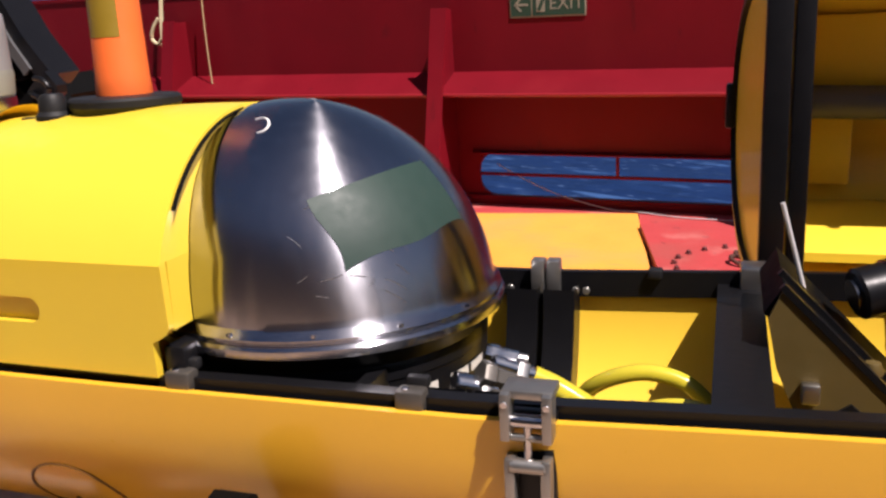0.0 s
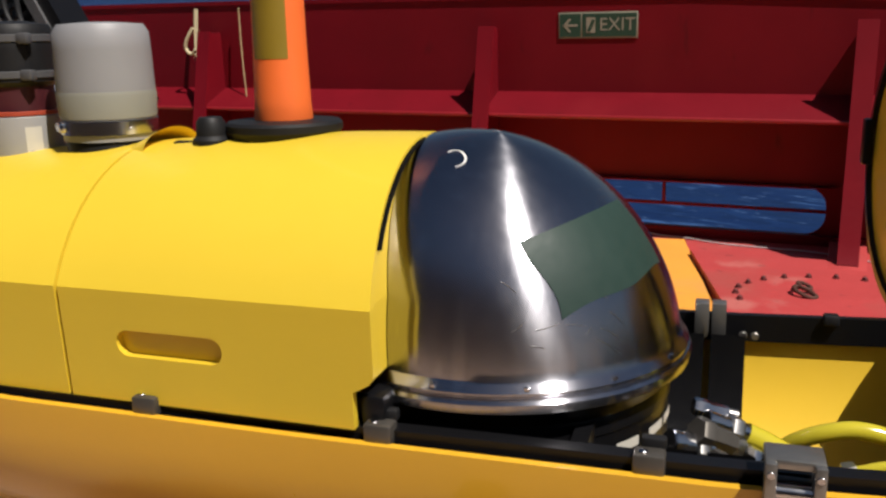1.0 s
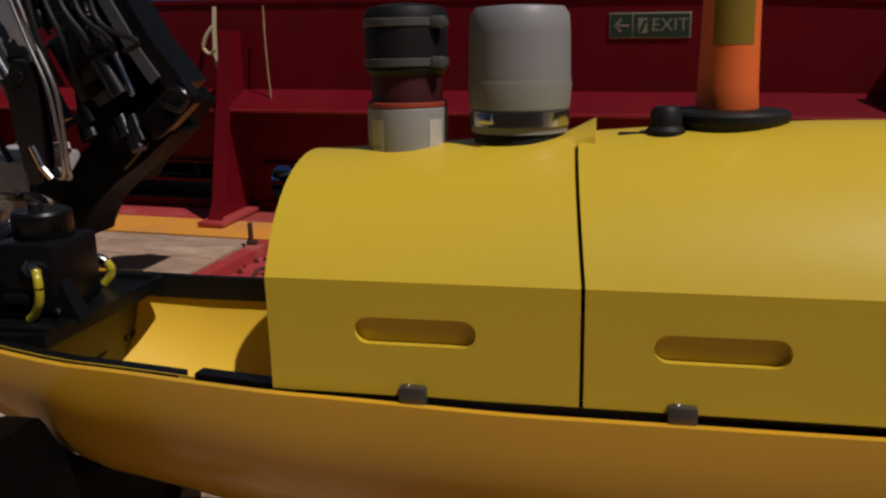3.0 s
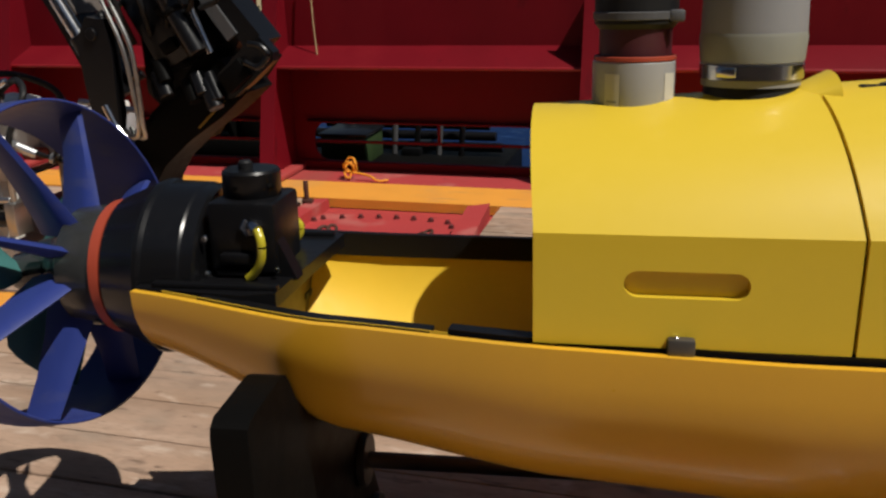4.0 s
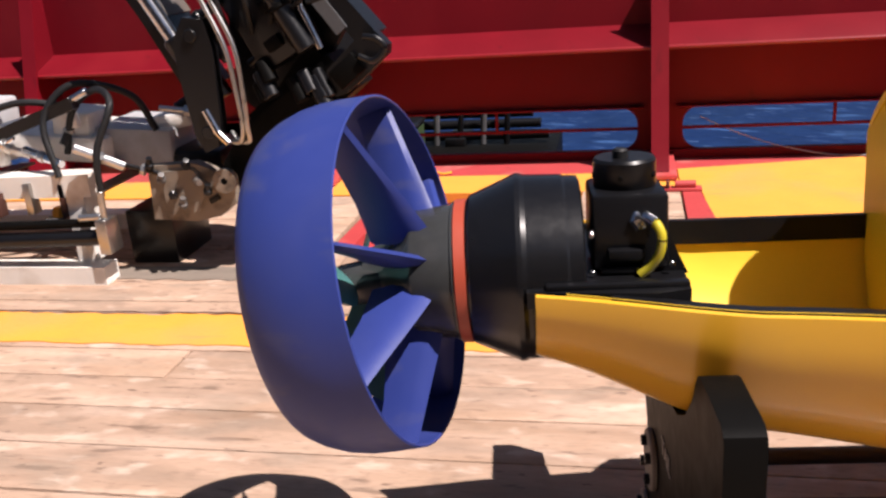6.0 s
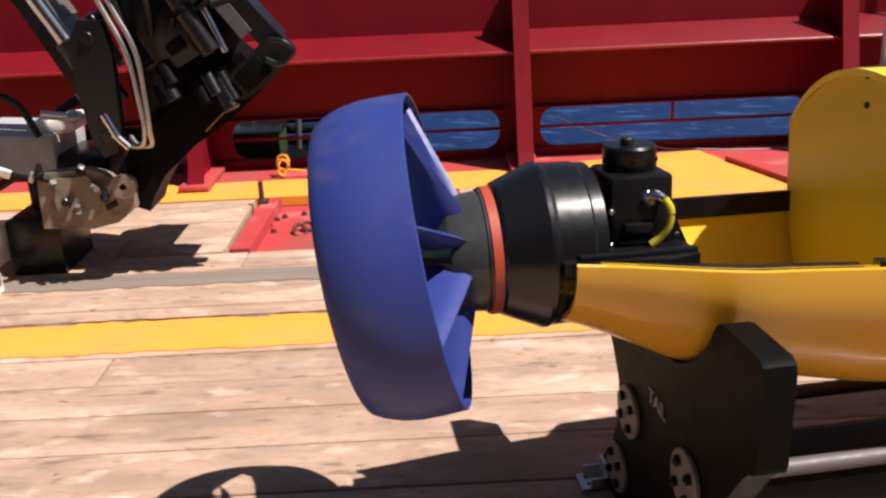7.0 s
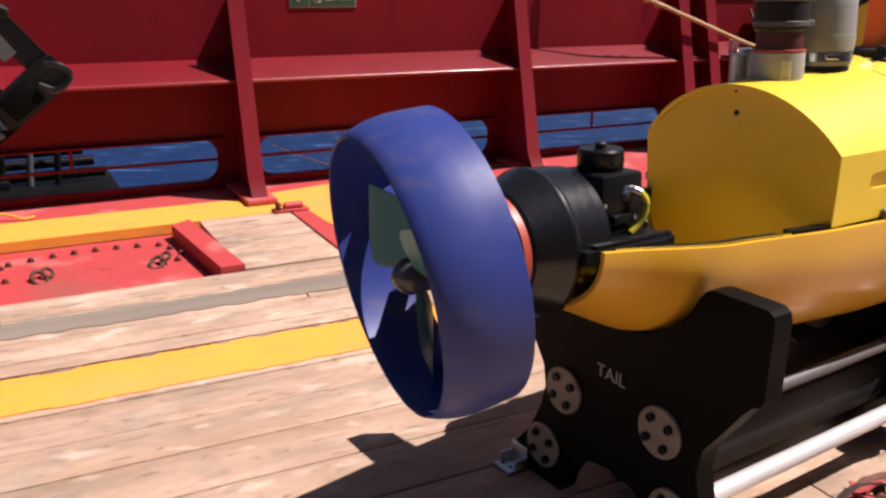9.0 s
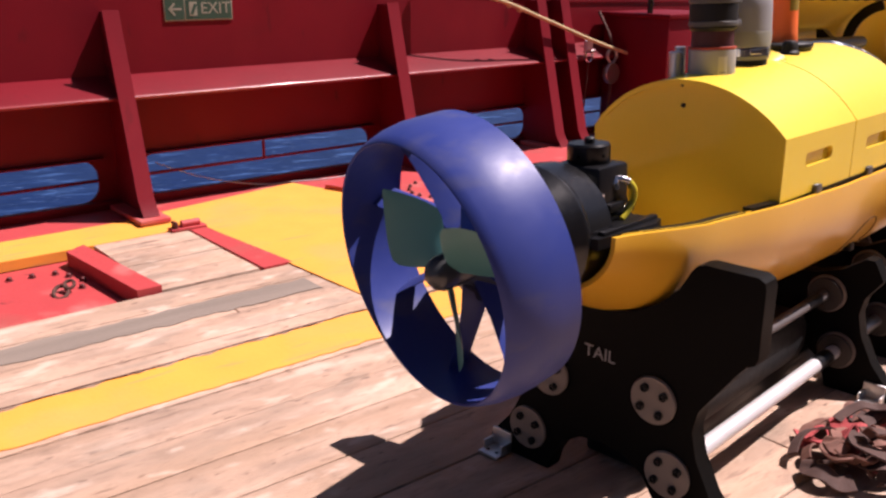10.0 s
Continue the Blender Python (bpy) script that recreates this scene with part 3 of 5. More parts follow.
def hood(u0, u1, slot_u, end):
    rows_ = []
    for i in range(9):
        u = u0 + (u1 - u0) * i / 8
        rows_.append([(raked(p[0], p[2]), p[1], p[2]) for p in hood_arc(u) + hood_arc(u, 0.012)[::-1]])
    h = part("hood", loft(rows_, True, caps=True), HOOD_YELLOW, vehicle, "bright yellow moulded hood")
    for s in (-1, 1):
        hole = rounded(0.148, 0.034, 0.0169, 6, slot_u, 0.741 if end else 0.736)
        end_u = u1 if end else NOTCH_U
        if not end:
            lip = [(NOTCH_U, NOTCH_Z), (u1 - 0.006, NOTCH_Z + 0.012), (u1, NOTCH_Z + 0.020), (u1, 0.803), (NOTCH_U, 0.803)]
            part("side_wall", plate(lip, 0.012, lambda a, b, c, s=s: (a, s * (hood_w(a) + 0.003 + 0.0062 * (b - 0.658) / 0.145 - c), b)), HOOD_YELLOW, h)
        part("side_wall", holed(u0, end_u, 0.658, 0.803, hole, lambda a, b, c, s=s: (raked(a, b), s * (hood_w(a) + 0.003 + 0.0062 * (b - 0.658) / 0.145 - c), b), 0.012, 0.03), HOOD_YELLOW, h)
    if end:
        arc = [(p[1], p[2]) for p in hood_arc(u0, 0.001)]
        part("end_panel", plate([(-0.200, 0.510), (-0.232, 0.600), (-hood_w(u0) + 0.006, 0.650)] + arc + [(hood_w(u0) - 0.006, 0.650), (0.232, 0.600), (0.200, 0.510)], 0.012, lambda a, b, c: (u0 - 0.001 + c, a, b)), HOOD_YELLOW, h)
    return h


tail_hood = hood(-0.018, 0.361, 0.166, True)
mid_hood = hood(0.366, 0.784, 0.518, False)

DOME_U, DOME_V = 0.861, 0.018
DOME_Z, DOME_R, DOME_H, DOME_LEAN = 0.712, 0.244, 0.260, 0.045


def dome_r(t):
    return DOME_R * math.sqrt(max(0, 1 - t ** 2.2))


prof = [(r, z + 0.008) for r, z in ((0.252, 0.668), (0.2565, 0.670), (0.258, 0.675), (0.258, 0.681), (0.255, 0.685), (0.2515, 0.686), (0.2515, 0.688), (0.2535, 0.690), (0.2535, 0.693), (0.250, 0.697), (0.247, 0.700))] + [(DOME_R, DOME_Z)]
for i in range(1, 41):
    t = math.sin(math.pi / 2 * i / 40)
    prof.append((dome_r(t) if i < 40 else 0, DOME_Z + DOME_H * t))
bm = lathe(prof, None, 96)
for v_ in bm.verts:
    v_.co.x -= DOME_LEAN * max(0, v_.co.z - DOME_Z) / DOME_H
dome = part("dome", bm, DOME, vehicle, "polished spun steel dome with a green patch")
dome.location = (DOME_U, DOME_V, 0)
part("base_drum", lathe([(0, 0.45), (0.230, 0.45), (0.230, 0.626), (0.232, 0.628), (0.232, 0.642), (0.230, 0.650), (0.238, 0.668), (0.244, 0.6765), (0, 0.6765)], Matrix.Translation((DOME_U, DOME_V, 0)), 64), BLACK, vehicle, "black cylindrical drum under the dome")

# tail motor, duct and propeller
TAIL_AX = Matrix.Translation((-0.472, -0.006, 0.672)) @ Matrix.Rotation(radians(-90), 4, "Y")
bell = part("motor_bell", lathe([(0, 0.046), (0.128, 0.046), (0.1335, 0.049), (0.134, 0.068), (0.136, 0.072), (0.138, 0.126), (0.1405, 0.133), (0.1405, 0.140), (0.137, 0.147), (0.112, 0.206), (0.108, 0.210), (0, 0.210)], TAIL_AX, 64), BELL, vehicle, "glossy black moulded motor bell", 12)
DUCT_C = Vector((-0.845, -0.0075, 0.669))
DUCT = Matrix.Translation(DUCT_C) @ Matrix.Rotation(radians(-10.5), 4, "Z") @ Matrix.Rotation(radians(-99.4), 4, "Y")
HUB = frame_to((-0.681, -0.006, 0.670), DUCT_C + (DUCT.to_3x3() @ Vector((0, 0, 0.02))))
hub = part("hub", lathe([(0, 0), (0.105, 0.0), (0.105, 0.022), (0.102, 0.024), (0.096, 0.080), (0.092, 0.085), (0.075, 0.095), (0.05, 0.13), (0.042, 0.16), (0, 0.165)], HUB, 56), SMOKED, vehicle, "dark grey hub collar")
part("ring", lathe([(0.1052, 0.001), (0.1085, 0.002), (0.1080, 0.017), (0.1052, 0.019)], HUB, 56, close=True), RED_RING, hub, "faded orange ring")
dprof = [(0.2585, -0.073), (0.2605, -0.0745), (0.263, -0.073), (0.2655, -0.03), (0.266, 0.0), (0.2625, 0.03), (0.255, 0.056), (0.247, 0.073), (0.2445, 0.0745), (0.2425, 0.072), (0.248, 0.04), (0.253, 0.0), (0.256, -0.04)]
duct = part("duct", lathe(dprof, DUCT, 128, close=True), BLUE, vehicle, "blue ring-shaped thruster duct")
for i in range(8):
    a = radians(-153 + 45 * i)
    R = DUCT @ Matrix.Rotation(a, 4, "Z")
    rings = []
    for r, z0, c, th in ((0.05, -0.132, 0.104, 0.020), (0.12, -0.110, 0.082, 0.018), (0.19, -0.086, 0.066, 0.015), (0.2555, -0.064, 0.062, 0.013)):
        sk = 0.012
        rings.append([R @ Vector((r, q * th / 2 + sk * (p - 0.5), z0 + c * p)) for p, q in ((0, 0), (0.12, 0.8), (0.35, 1), (0.7, 0.7), (1, 0), (0.7, -0.7), (0.35, -1), (0.12, -0.8))])
    part("vane", loft(rings, True, caps=True), BLUE, duct)
PROP = DUCT @ Matrix.Translation((-0.008, -0.010, 0.012))
propeller = part("propeller", lathe([(0, -0.05), (0.032, -0.05), (0.034, -0.02), (0.032, 0.020), (0.024, 0.034), (0.010, 0.044), (0, 0.046)], PROP, 32), SMOKED, vehicle, "dull teal three-bladed propeller")
for i in range(3):
    R = PROP @ Matrix.Rotation(radians(54 - 120 * i), 4, "Z")
    rings = []
    for k in range(11):
        t = k / 10
        r = 0.030 + 0.185 * t
        c = 0.040 + 0.100 * min(1, t / 0.35) ** 0.8 if t < 0.35 else 0.006 + 0.134 * (1 - ((t - 0.35) / 0.65) ** 1.5)
        pitch = radians(38 - 14 * t)
        th = 0.010 * (1 - 0.7 * t)
        off = 0.012 * math.sin(math.pi * t)
        ring = []
        for p, q in ((-0.5, 0), (-0.3, 0.8), (0, 1), (0.3, 0.8), (0.5, 0), (0.3, -0.8), (0, -1), (-0.3, -0.8)):
            ring.append(R @ Vector((r, off + p * c * math.cos(pitch) - q * th / 2 * math.sin(pitch), p * c * math.sin(pitch) + q * th / 2 * math.cos(pitch))))
        rings.append(ring)
    part("blade", loft(rings, True, caps=True), TEAL, propeller)

# steering motor block behind the bell
block = part("motor_block", bevelled(boxm((-0.455, -0.060, 0.744), (0.104, 0.12, 0.108)), 0.008), BLACK, vehicle, "black machined actuator block")
part("motor_cap", lathe([(0, 0.796), (0.042, 0.796), (0.044, 0.799), (0.044, 0.834), (0.041, 0.838), (0, 0.838)], Matrix.Translation((-0.456, -0.058, 0)), 40), BLACK, block)
part("knob", lathe([(0, 0.836), (0.011, 0.836), (0.011, 0.848), (0.008, 0.851), (0, 0.851)], Matrix.Translation((-0.462, -0.064, 0)), 16), RUBBER, block)
for q in (-0.5, 0.6, 1.8, 3.0):
    part("screw", rod((-0.456 + 0.043 * math.cos(q), -0.058 - abs(0.043 * math.sin(q)), 0.815), (-0.456 + 0.0455 * math.cos(q), -0.058 - abs(0.0455 * math.sin(q)), 0.815), 0.004, 8), GRAPHITE, block)
part("clamp_jaw", bevelled(boxm((-0.462, -0.118, 0.715), (0.050, 0.030, 0.016)), 0.003), BLACK, block)
part("clamp_jaw", bevelled(boxm((-0.466, -0.112, 0.692), (0.060, 0.030, 0.010)), 0.003), BLACK, block)
for du, z in ((-0.054, 0.745), (-0.054, 0.690), (0.054, 0.700)):
    part("flange_bolt", rod((-0.455 + du, -0.124, z), (-0.455 + du, -0.131, z), 0.0045, 8), STEEL, block)
tray = part("tray", bevelled(plate([(-0.60, -0.160), (-0.43, -0.180), (-0.385, -0.165), (-0.372, 0.165), (-0.40, 0.180), (-0.60, 0.160)], 0.022, lambda a, b, c: (a, b, 0.662 + c)), 0.004), BLACK, vehicle, "black tail tray")
for s_ in (-1, 1):
    part("tray_rail", boxm((-0.48, -0.150 * s_, 0.687), (0.19, 0.016, 0.010), 0.003), BLACK, tray)
part("gusset", bevelled(plate([(-0.412, 0.680), (-0.376, 0.680), (-0.404, 0.742), (-0.412, 0.742)], 0.030, lambda a, b, c: (a, -0.090 + c, b)), 0.003), BLACK, tray, "black sloped gusset plate")
# yellow plate under the tray, its shade painted in as dark brown
web = part("tail_web", plate([(hull_ring(-0.44, 0.012)[i][1], hull_ring(-0.44, 0.012)[i][2] - 0.010) for i in range(25)], 0.006, lambda a, b, c: (-0.446 + c, a, b)), TAN, vehicle, "web plate across the tail, its shade put in as dull brown")
for a, b in ((0.150, 0.575), (0.055, 0.568)):
    part("slot", bevelled(boxm((-0.439, a, b), (0.004, 0.034, 0.011)), 0.001), BLACK, web)
elbow = part("elbow_fitting", tube([(-0.436, -0.100, 0.760), (-0.428, -0.122, 0.766), (-0.416, -0.134, 0.760)], 0.0085, 12), STEEL, vehicle, "chrome elbow fitting")
part("nut", lathe([(0, 0), (0.014, 0), (0.016, 0.003), (0.016, 0.012), (0.014, 0.015), (0, 0.015)], frame_to((-0.440, -0.108, 0.758), (-0.430, -0.124, 0.763)), 6), STEEL, elbow)
part("oil_hose", tube([(-0.416, -0.134, 0.761), (-0.409, -0.142, 0.745), (-0.411, -0.141, 0.720), (-0.422, -0.136, 0.700), (-0.436, -0.132, 0.687)], 0.0068, 12), HOSE, vehicle, "yellow oil hose")
for ob, du, dv in ((block, 0.0, 0.022), (elbow, -0.008, 0.022), (bpy.data.objects["oil_hose"], -0.008, 0.022)):
    ob.location.x += du
    ob.location.y += dv
far_elbow = part("elbow_fitting", tube([(-0.470, 0.085, 0.728), (-0.448, 0.088, 0.732), (-0.434, 0.090, 0.725)], 0.0085, 12), STEEL, vehicle, "chrome elbow fitting")
part("hose_stub", tube([(-0.434, 0.090, 0.726), (-0.427, 0.090, 0.716), (-0.429, 0.090, 0.702), (-0.440, 0.088, 0.688)], 0.0075, 12), HOSE, far_elbow, "yellow oil hose")

# things that stand on the hoods
def turned(name, prof, u, v, mat, parent, label="", segs=48):
    return part(name, lathe(prof, Matrix.Translation((u, v, 0)), segs), mat, parent, label)


SENSOR_U = 0.109
sensor = turned("sensor", [(0, 0.905), (0.055, 0.905), (0.0565, 0.909), (0.0565, 0.988), (0.054, 0.991), (0, 0.991)], SENSOR_U, 0.0, LIGHT_GREY, vehicle, "grey cylindrical sensor with a black top")
turned("red_band", [(0.0545, 0.990), (0.057, 0.991), (0.057, 0.996), (0.0545, 0.997)], SENSOR_U, 0, RED_RING, sensor, "thin red band")
turned("neck", [(0, 0.99), (0.050, 0.99), (0.050, 1.034), (0, 1.034)], SENSOR_U, 0, MAROON, sensor, "dark maroon neck")
turned("cap", [(0, 1.033), (0.051, 1.033), (0.057, 1.040), (0.0575, 1.085), (0.0575, 1.114), (0.052, 1.124), (0.02, 1.129), (0, 1.129)], SENSOR_U, 0, RUBBER, sensor, "black rubber cap")
for z in (1.045, 1.098):
    turned("band", [(0.0576, z), (0.0592, z + 0.001), (0.0592, z + 0.010), (0.0576, z + 0.011)], SENSOR_U, 0, MACHINE_GREY, sensor, "dull steel hose clamp")
    part("clamp_lug", bevelled(boxm((SENSOR_U + 0.052, -0.036, z + 0.005), (0.020, 0.014, 0.016)), 0.003), MACHINE_GREY, sensor)
for a in (-125, -35, 55):
    rows_ = [[(SENSOR_U + 0.0572 * math.cos(radians(a - 12 + 6 * k)), 0.0572 * math.sin(radians(a - 12 + 6 * k)), z) for z in (0.927, 0.974)] for k in range(5)]
    part("label", loft(rows_, False), SIGN_PALE, sensor, "pale paper label")
    rows_ = [[(SENSOR_U + 0.0576 * math.cos(radians(a - 8 + 4 * k)), 0.0576 * math.sin(radians(a - 8 + 4 * k)), z) for z in (0.935, 0.938)] for k in range(5)]
    part("print_bar", loft(rows_, False), GREY, sensor)
part("tape_stub", rod((0.07, 0.075, 0.92), (0.07, 0.075, 0.985), 0.019, 16), ALU, vehicle, "grey metal stub tube")
part("tape_stub", rod((0.105, 0.085, 0.92), (0.105, 0.085, 0.995), 0.014, 16), ALU, vehicle, "grey metal stub tube")

can = turned("grey_can", [(0, 0.955), (0.066, 0.955), (0.067, 0.985), (0.070, 1.02), (0.0695, 1.035), (0.0685, 1.085), (0.067, 1.110), (0.060, 1.121), (0.02, 1.124), (0, 1.124)], 0.267, 0, GREY, vehicle, "grey moulded antenna can with a steel clamp band")
turned("sleeve", [(0.0660, 0.986), (0.0690, 0.988), (0.0712, 1.02), (0.0700, 1.026), (0.0680, 1.026)], 0.267, 0, CAN_LOWER, can, "olive grey lower sleeve")
turned("clamp_band", [(0.0662, 0.964), (0.0695, 0.965), (0.0695, 0.984), (0.0662, 0.985)], 0.267, 0, STEEL, can, "shiny steel hose clamp")
part("clamp_screw", boxm((0.267 - 0.040, -0.055, 0.976), (0.03, 0.014, 0.014), 0.003, Matrix.Rotation(radians(-36), 4, "Z")), STEEL, can)
turned("can_base", [(0, 0.935), (0.062, 0.935), (0.063, 0.95), (0.060, 0.956), (0, 0.956)], 0.267, 0, RUBBER, can, "black rubber base")

cone = turned("marker_post", [(0, 0.980), (0.040, 0.980), (0.0415, 0.986), (0.0395, 1.01), (0.0375, 1.09), (0.035, 1.25), (0.033, 1.42), (0.028, 1.435), (0, 1.436)], 0.545, 0.02, ORANGE, vehicle, "orange plastic marker post on a black base")
turned("post_base", [(0, 0.957), (0.078, 0.957), (0.080, 0.966), (0.083, 0.969), (0.083, 0.978), (0.079, 0.982), (0.046, 0.984), (0, 0.984)], 0.545, 0.02, RUBBER, cone, "black rubber base disc")
rows_ = [[(0.545 + rr * math.cos(radians(-90 - 42 + 7 * k)), 0.02 + rr * math.sin(radians(-90 - 42 + 7 * k)), z) for z, rr in ((1.068, 0.0386), (1.16, 0.0373), (1.25, 0.0358))] for k in range(13)]
part("reflector", loft(rows_, False), OLIVE, cone, "olive reflective sleeve")
knob = turned("fill_cap", [(0, 0.935), (0.024, 0.935), (0.026, 0.945), (0.026, 0.960), (0.021, 0.966), (0.020, 0.984), (0.015, 0.991), (0, 0.992)], 0.462, -0.04, RUBBER, vehicle, "black rubber fill cap", 24)
part("strap", boxm((0.425, -0.035, 0.952), (0.05, 0.016, 0.010), 0.004), RUBBER, knob)
# moulded fairing in front of the can
rings = []
for k in range(9):
    t = k / 8
    u = 0.30 + 0.072 * t
    h = 0.026 * t ** 1.3
    rings.append([(u, 0.075 * math.sin(radians(-90 + 15 * i)) * (0.6 + 0.4 * t), hood_top(u) - 0.012 + (h + 0.006) * math.cos(radians(-90 + 15 * i))) for i in range(13)])
part("fairing", loft(rings, False, caps=False), HOOD_YELLOW, tail_hood)
part("end_hole", rod((-0.022, 0.0, 0.866), (-0.014, 0.0, 0.866), 0.006, 12), RUBBER, tail_hood)
part("end_notch", boxm((-0.020, 0.004, 0.918), (0.004, 0.006, 0.016)), BLACK, tail_hood)
# end wall of the middle hood, cut out round the dome
def chord(z, u, off):
    r = dome_r(min(1, max(0, (z - DOME_Z) / DOME_H))) + off if z > DOME_Z else 0.262 + off
    return math.sqrt(max(0, r * r - (DOME_U - DOME_LEAN * max(0, z - DOME_Z) / DOME_H - u) ** 2))


WALL_U = 0.772
for s_ in (-1, 1):
    outer = [(hood_w(WALL_U) - 0.014, 0.716 + 0.0145 * k) for k in range(7)] + [(abs(p[1]), p[2]) for p in hood_arc(WALL_U, 0.014, 60)[:28]]
    rows_ = []
    for vo, zo in outer:
        zi = min(zo, DOME_Z + DOME_H - 0.02)
        vi = min(vo - 0.003, chord(zi, raked(WALL_U, zi), 0.003) + s_ * DOME_V)
        u_ = raked(WALL_U, zo)
        rows_.append([(u_, s_ * vi, zi), (u_, s_ * vo, zo), (u_ + 0.006, s_ * vo, zo), (u_ + 0.006, s_ * vi, zi)])
    part("end_wall", loft(rows_, True, caps=True), HOOD_YELLOW, mid_hood, "yellow end wall cut round the dome")
part("edge_seal", sweep([(raked(p[0], p[2]), p[1], p[2]) for p in hood_arc(0.7850, 0.005)[3:-3]], rect(0.0022, 0.009), up=(1, 0, 0)), GRAPHITE, mid_hood, "thin dark edge seal")


# clips along the rim
def rim_clip(u):
    w, rz, _ = table(HULL, u)
    c = part("rim_clip", bevelled(boxm((u, -w + 0.010, rz + 0.008), (0.034, 0.026, 0.026)), 0.004), CLIP, vehicle, "small grey metal rim clip")
    part("clip_tongue", boxm((u + 0.004, -w + 0.026, rz + 0.024), (0.026, 0.014, 0.014), 0.003), RUBBER, c)
    part("clip_screw", rod((u - 0.006, -w + 0.006, rz + 0.019), (u - 0.006, -w + 0.006, rz + 0.023), 0.005, 8), STEEL, c)


for u in (0.163, 0.478, 0.785, 1.085):
    rim_clip(u)

# green patch and small marks on the dome
def on_dome(a, z, off=0.0012):
    r = dome_r(min(1, max(0, (z - DOME_Z) / DOME_H))) + off
    return (r * math.cos(a) - DOME_LEAN * max(0, z - DOME_Z) / DOME_H, r * math.sin(a), z)


rows_ = []
for i in range(17):
    s_ = i / 16
    col_ = []
    for j in range(9):
        q = j / 8
        a2 = radians((-62 + 58 * s_) * q + (-57 + 52 * s_) * (1 - q) + 1.5 * math.sin(5 * q) * (1 - s_))
        bow = 4 * s_ * (1 - s_)
        z = (0.863 + 0.023 * s_ + 0.008 * bow) * q + (0.779 + 0.027 * s_ + 0.010 * bow + 0.003 * math.sin(9 * s_)) * (1 - q)
        col_.append(on_dome(a2, z))
    rows_.append(col_)
part("green_patch", loft(rows_, False), PATCH, dome, "dull green tape patch")
pts = [on_dome(radians(-86) + radians(8) * math.cos(t * 1.5), 0.947 + 0.008 * math.sin(t * 1.5), 0.0006) for t in (0.2 * k - 0.9 for k in range(13))]
part("scuff", sweep(pts, rect(0.003, 0.0008)), WHITE, dome)
rs = random.Random(5)
for i in range(16):
    a0, z0 = rs.uniform(-72, -38), rs.uniform(0.745, 0.86)
    da, dz = rs.uniform(2, 7), rs.uniform(-0.022, 0.010)
    pts = [on_dome(radians(a0 + da * k / 6), z0 + dz * (k / 6) ** 1.4, 0.0004) for k in range(7)]
    part("scratch", sweep(pts, rect(0.0006, 0.0005)), LATCH, dome)
for i in range(12):
    a = radians(-20 - 25 * i)
    part("bolt", lathe([(0, 0), (0.004, 0), (0.004, 0.003), (0, 0.004)], Matrix.Translation((0.2495 * math.cos(a), 0.2495 * math.sin(a), 0.7045)), 8), STEEL, dome)
for a in (-40, -24, -12):
    rows_ = [[(DOME_U + 0.2325 * math.cos(radians(a + 2.5 * k)), DOME_V + 0.2325 * math.sin(radians(a + 2.5 * k)), z) for z in (0.598, 0.611)] for k in range(5)]
    part("tag", loft(rows_, False), SIGN_PALE, bpy.data.objects["base_drum"], "white paper tag with faint print")
part("drum_foot", bevelled(boxm((0.775, -0.232, 0.676), (0.030, 0.05, 0.040)), 0.006), BLACK, bpy.data.objects["base_drum"])

# bulkheads inside the open bay
FORWARD = -0.035
after_part = set(vehicle.children)


def bulkhead(u, thick, inner, name="bulkhead"):
    w, rz, kz = table(HULL, u)
    out = [(-(w - 0.012) * math.cos(math.pi * i / 24), rz - (rz - kz - 0.012) * math.sin(math.pi * i / 24) ** 0.9) for i in range(25)]
    if inner:
        ins = [(-(w - inner) * math.cos(math.pi * i / 24), rz - (rz - kz - inner) * math.sin(math.pi * i / 24)) for i in range(25)]
        bm = loft([[(u + c, a, b) for (a, b) in ring] for ring, c in ((out, 0), (out, thick), (ins, thick), (ins, 0), (out, 0))], False)
    else:
        bm = plate(out, thick, lambda a, b, c: (u + c, a, b))
    return part(name, bm, BLACK, vehicle, "black bulkhead frame")


for u in (1.118, 1.178):
    b = bulkhead(u, 0.050, 0.065)
    part("tab", bevelled(boxm((1.1635 if u < 1.15 else 1.1885, 0.244, 0.660), (0.0215, 0.026, 0.056)), 0.002), LATCH, b, "grey metal tab")
bulkhead(1.443, 0.065, 0)
bulkhead(1.03, 0.02, 0)
part("rim_block", bevelled(boxm((1.349, 0.246, 0.670), (0.022, 0.022, 0.016)), 0.003), RUBBER, vehicle)
for u in (1.118, 1.225, 1.242, 1.46):
    part("bolt", rod((u, 0.236, 0.640), (u, 0.230, 0.640), 0.006, 10), LATCH, vehicle)

# toggle latch on the near side
latch = part("toggle_latch", bevelled(boxm((1.2595, -0.272, 0.684), (0.056, 0.040, 0.010)), 0.002), LATCH, vehicle, "steel toggle latch over a black strap")
part("strap", bevelled(boxm((1.2595, -0.270, 0.560), (0.056, 0.016, 0.20)), 0.003), BLACK, latch, "black backing strap")
for s_ in (-1, 1):
    part("cheek", bevelled(boxm((1.2595 + 0.0225 * s_, -0.288, 0.661), (0.011, 0.026, 0.054)), 0.002), LATCH, latch)
    part("link", bevelled(boxm((1.2595 + 0.0195 * s_, -0.288, 0.575), (0.012, 0.020, 0.075)), 0.003), LATCH, latch)
    part("cheek_screw", rod((1.2595 + 0.0225 * s_, -0.300, 0.676), (1.2595 + 0.0225 * s_, -0.303, 0.676), 0.004, 10), STEEL, latch)
part("pin", rod((1.240, -0.290, 0.655), (1.279, -0.290, 0.655), 0.0075, 14), STEEL, latch)
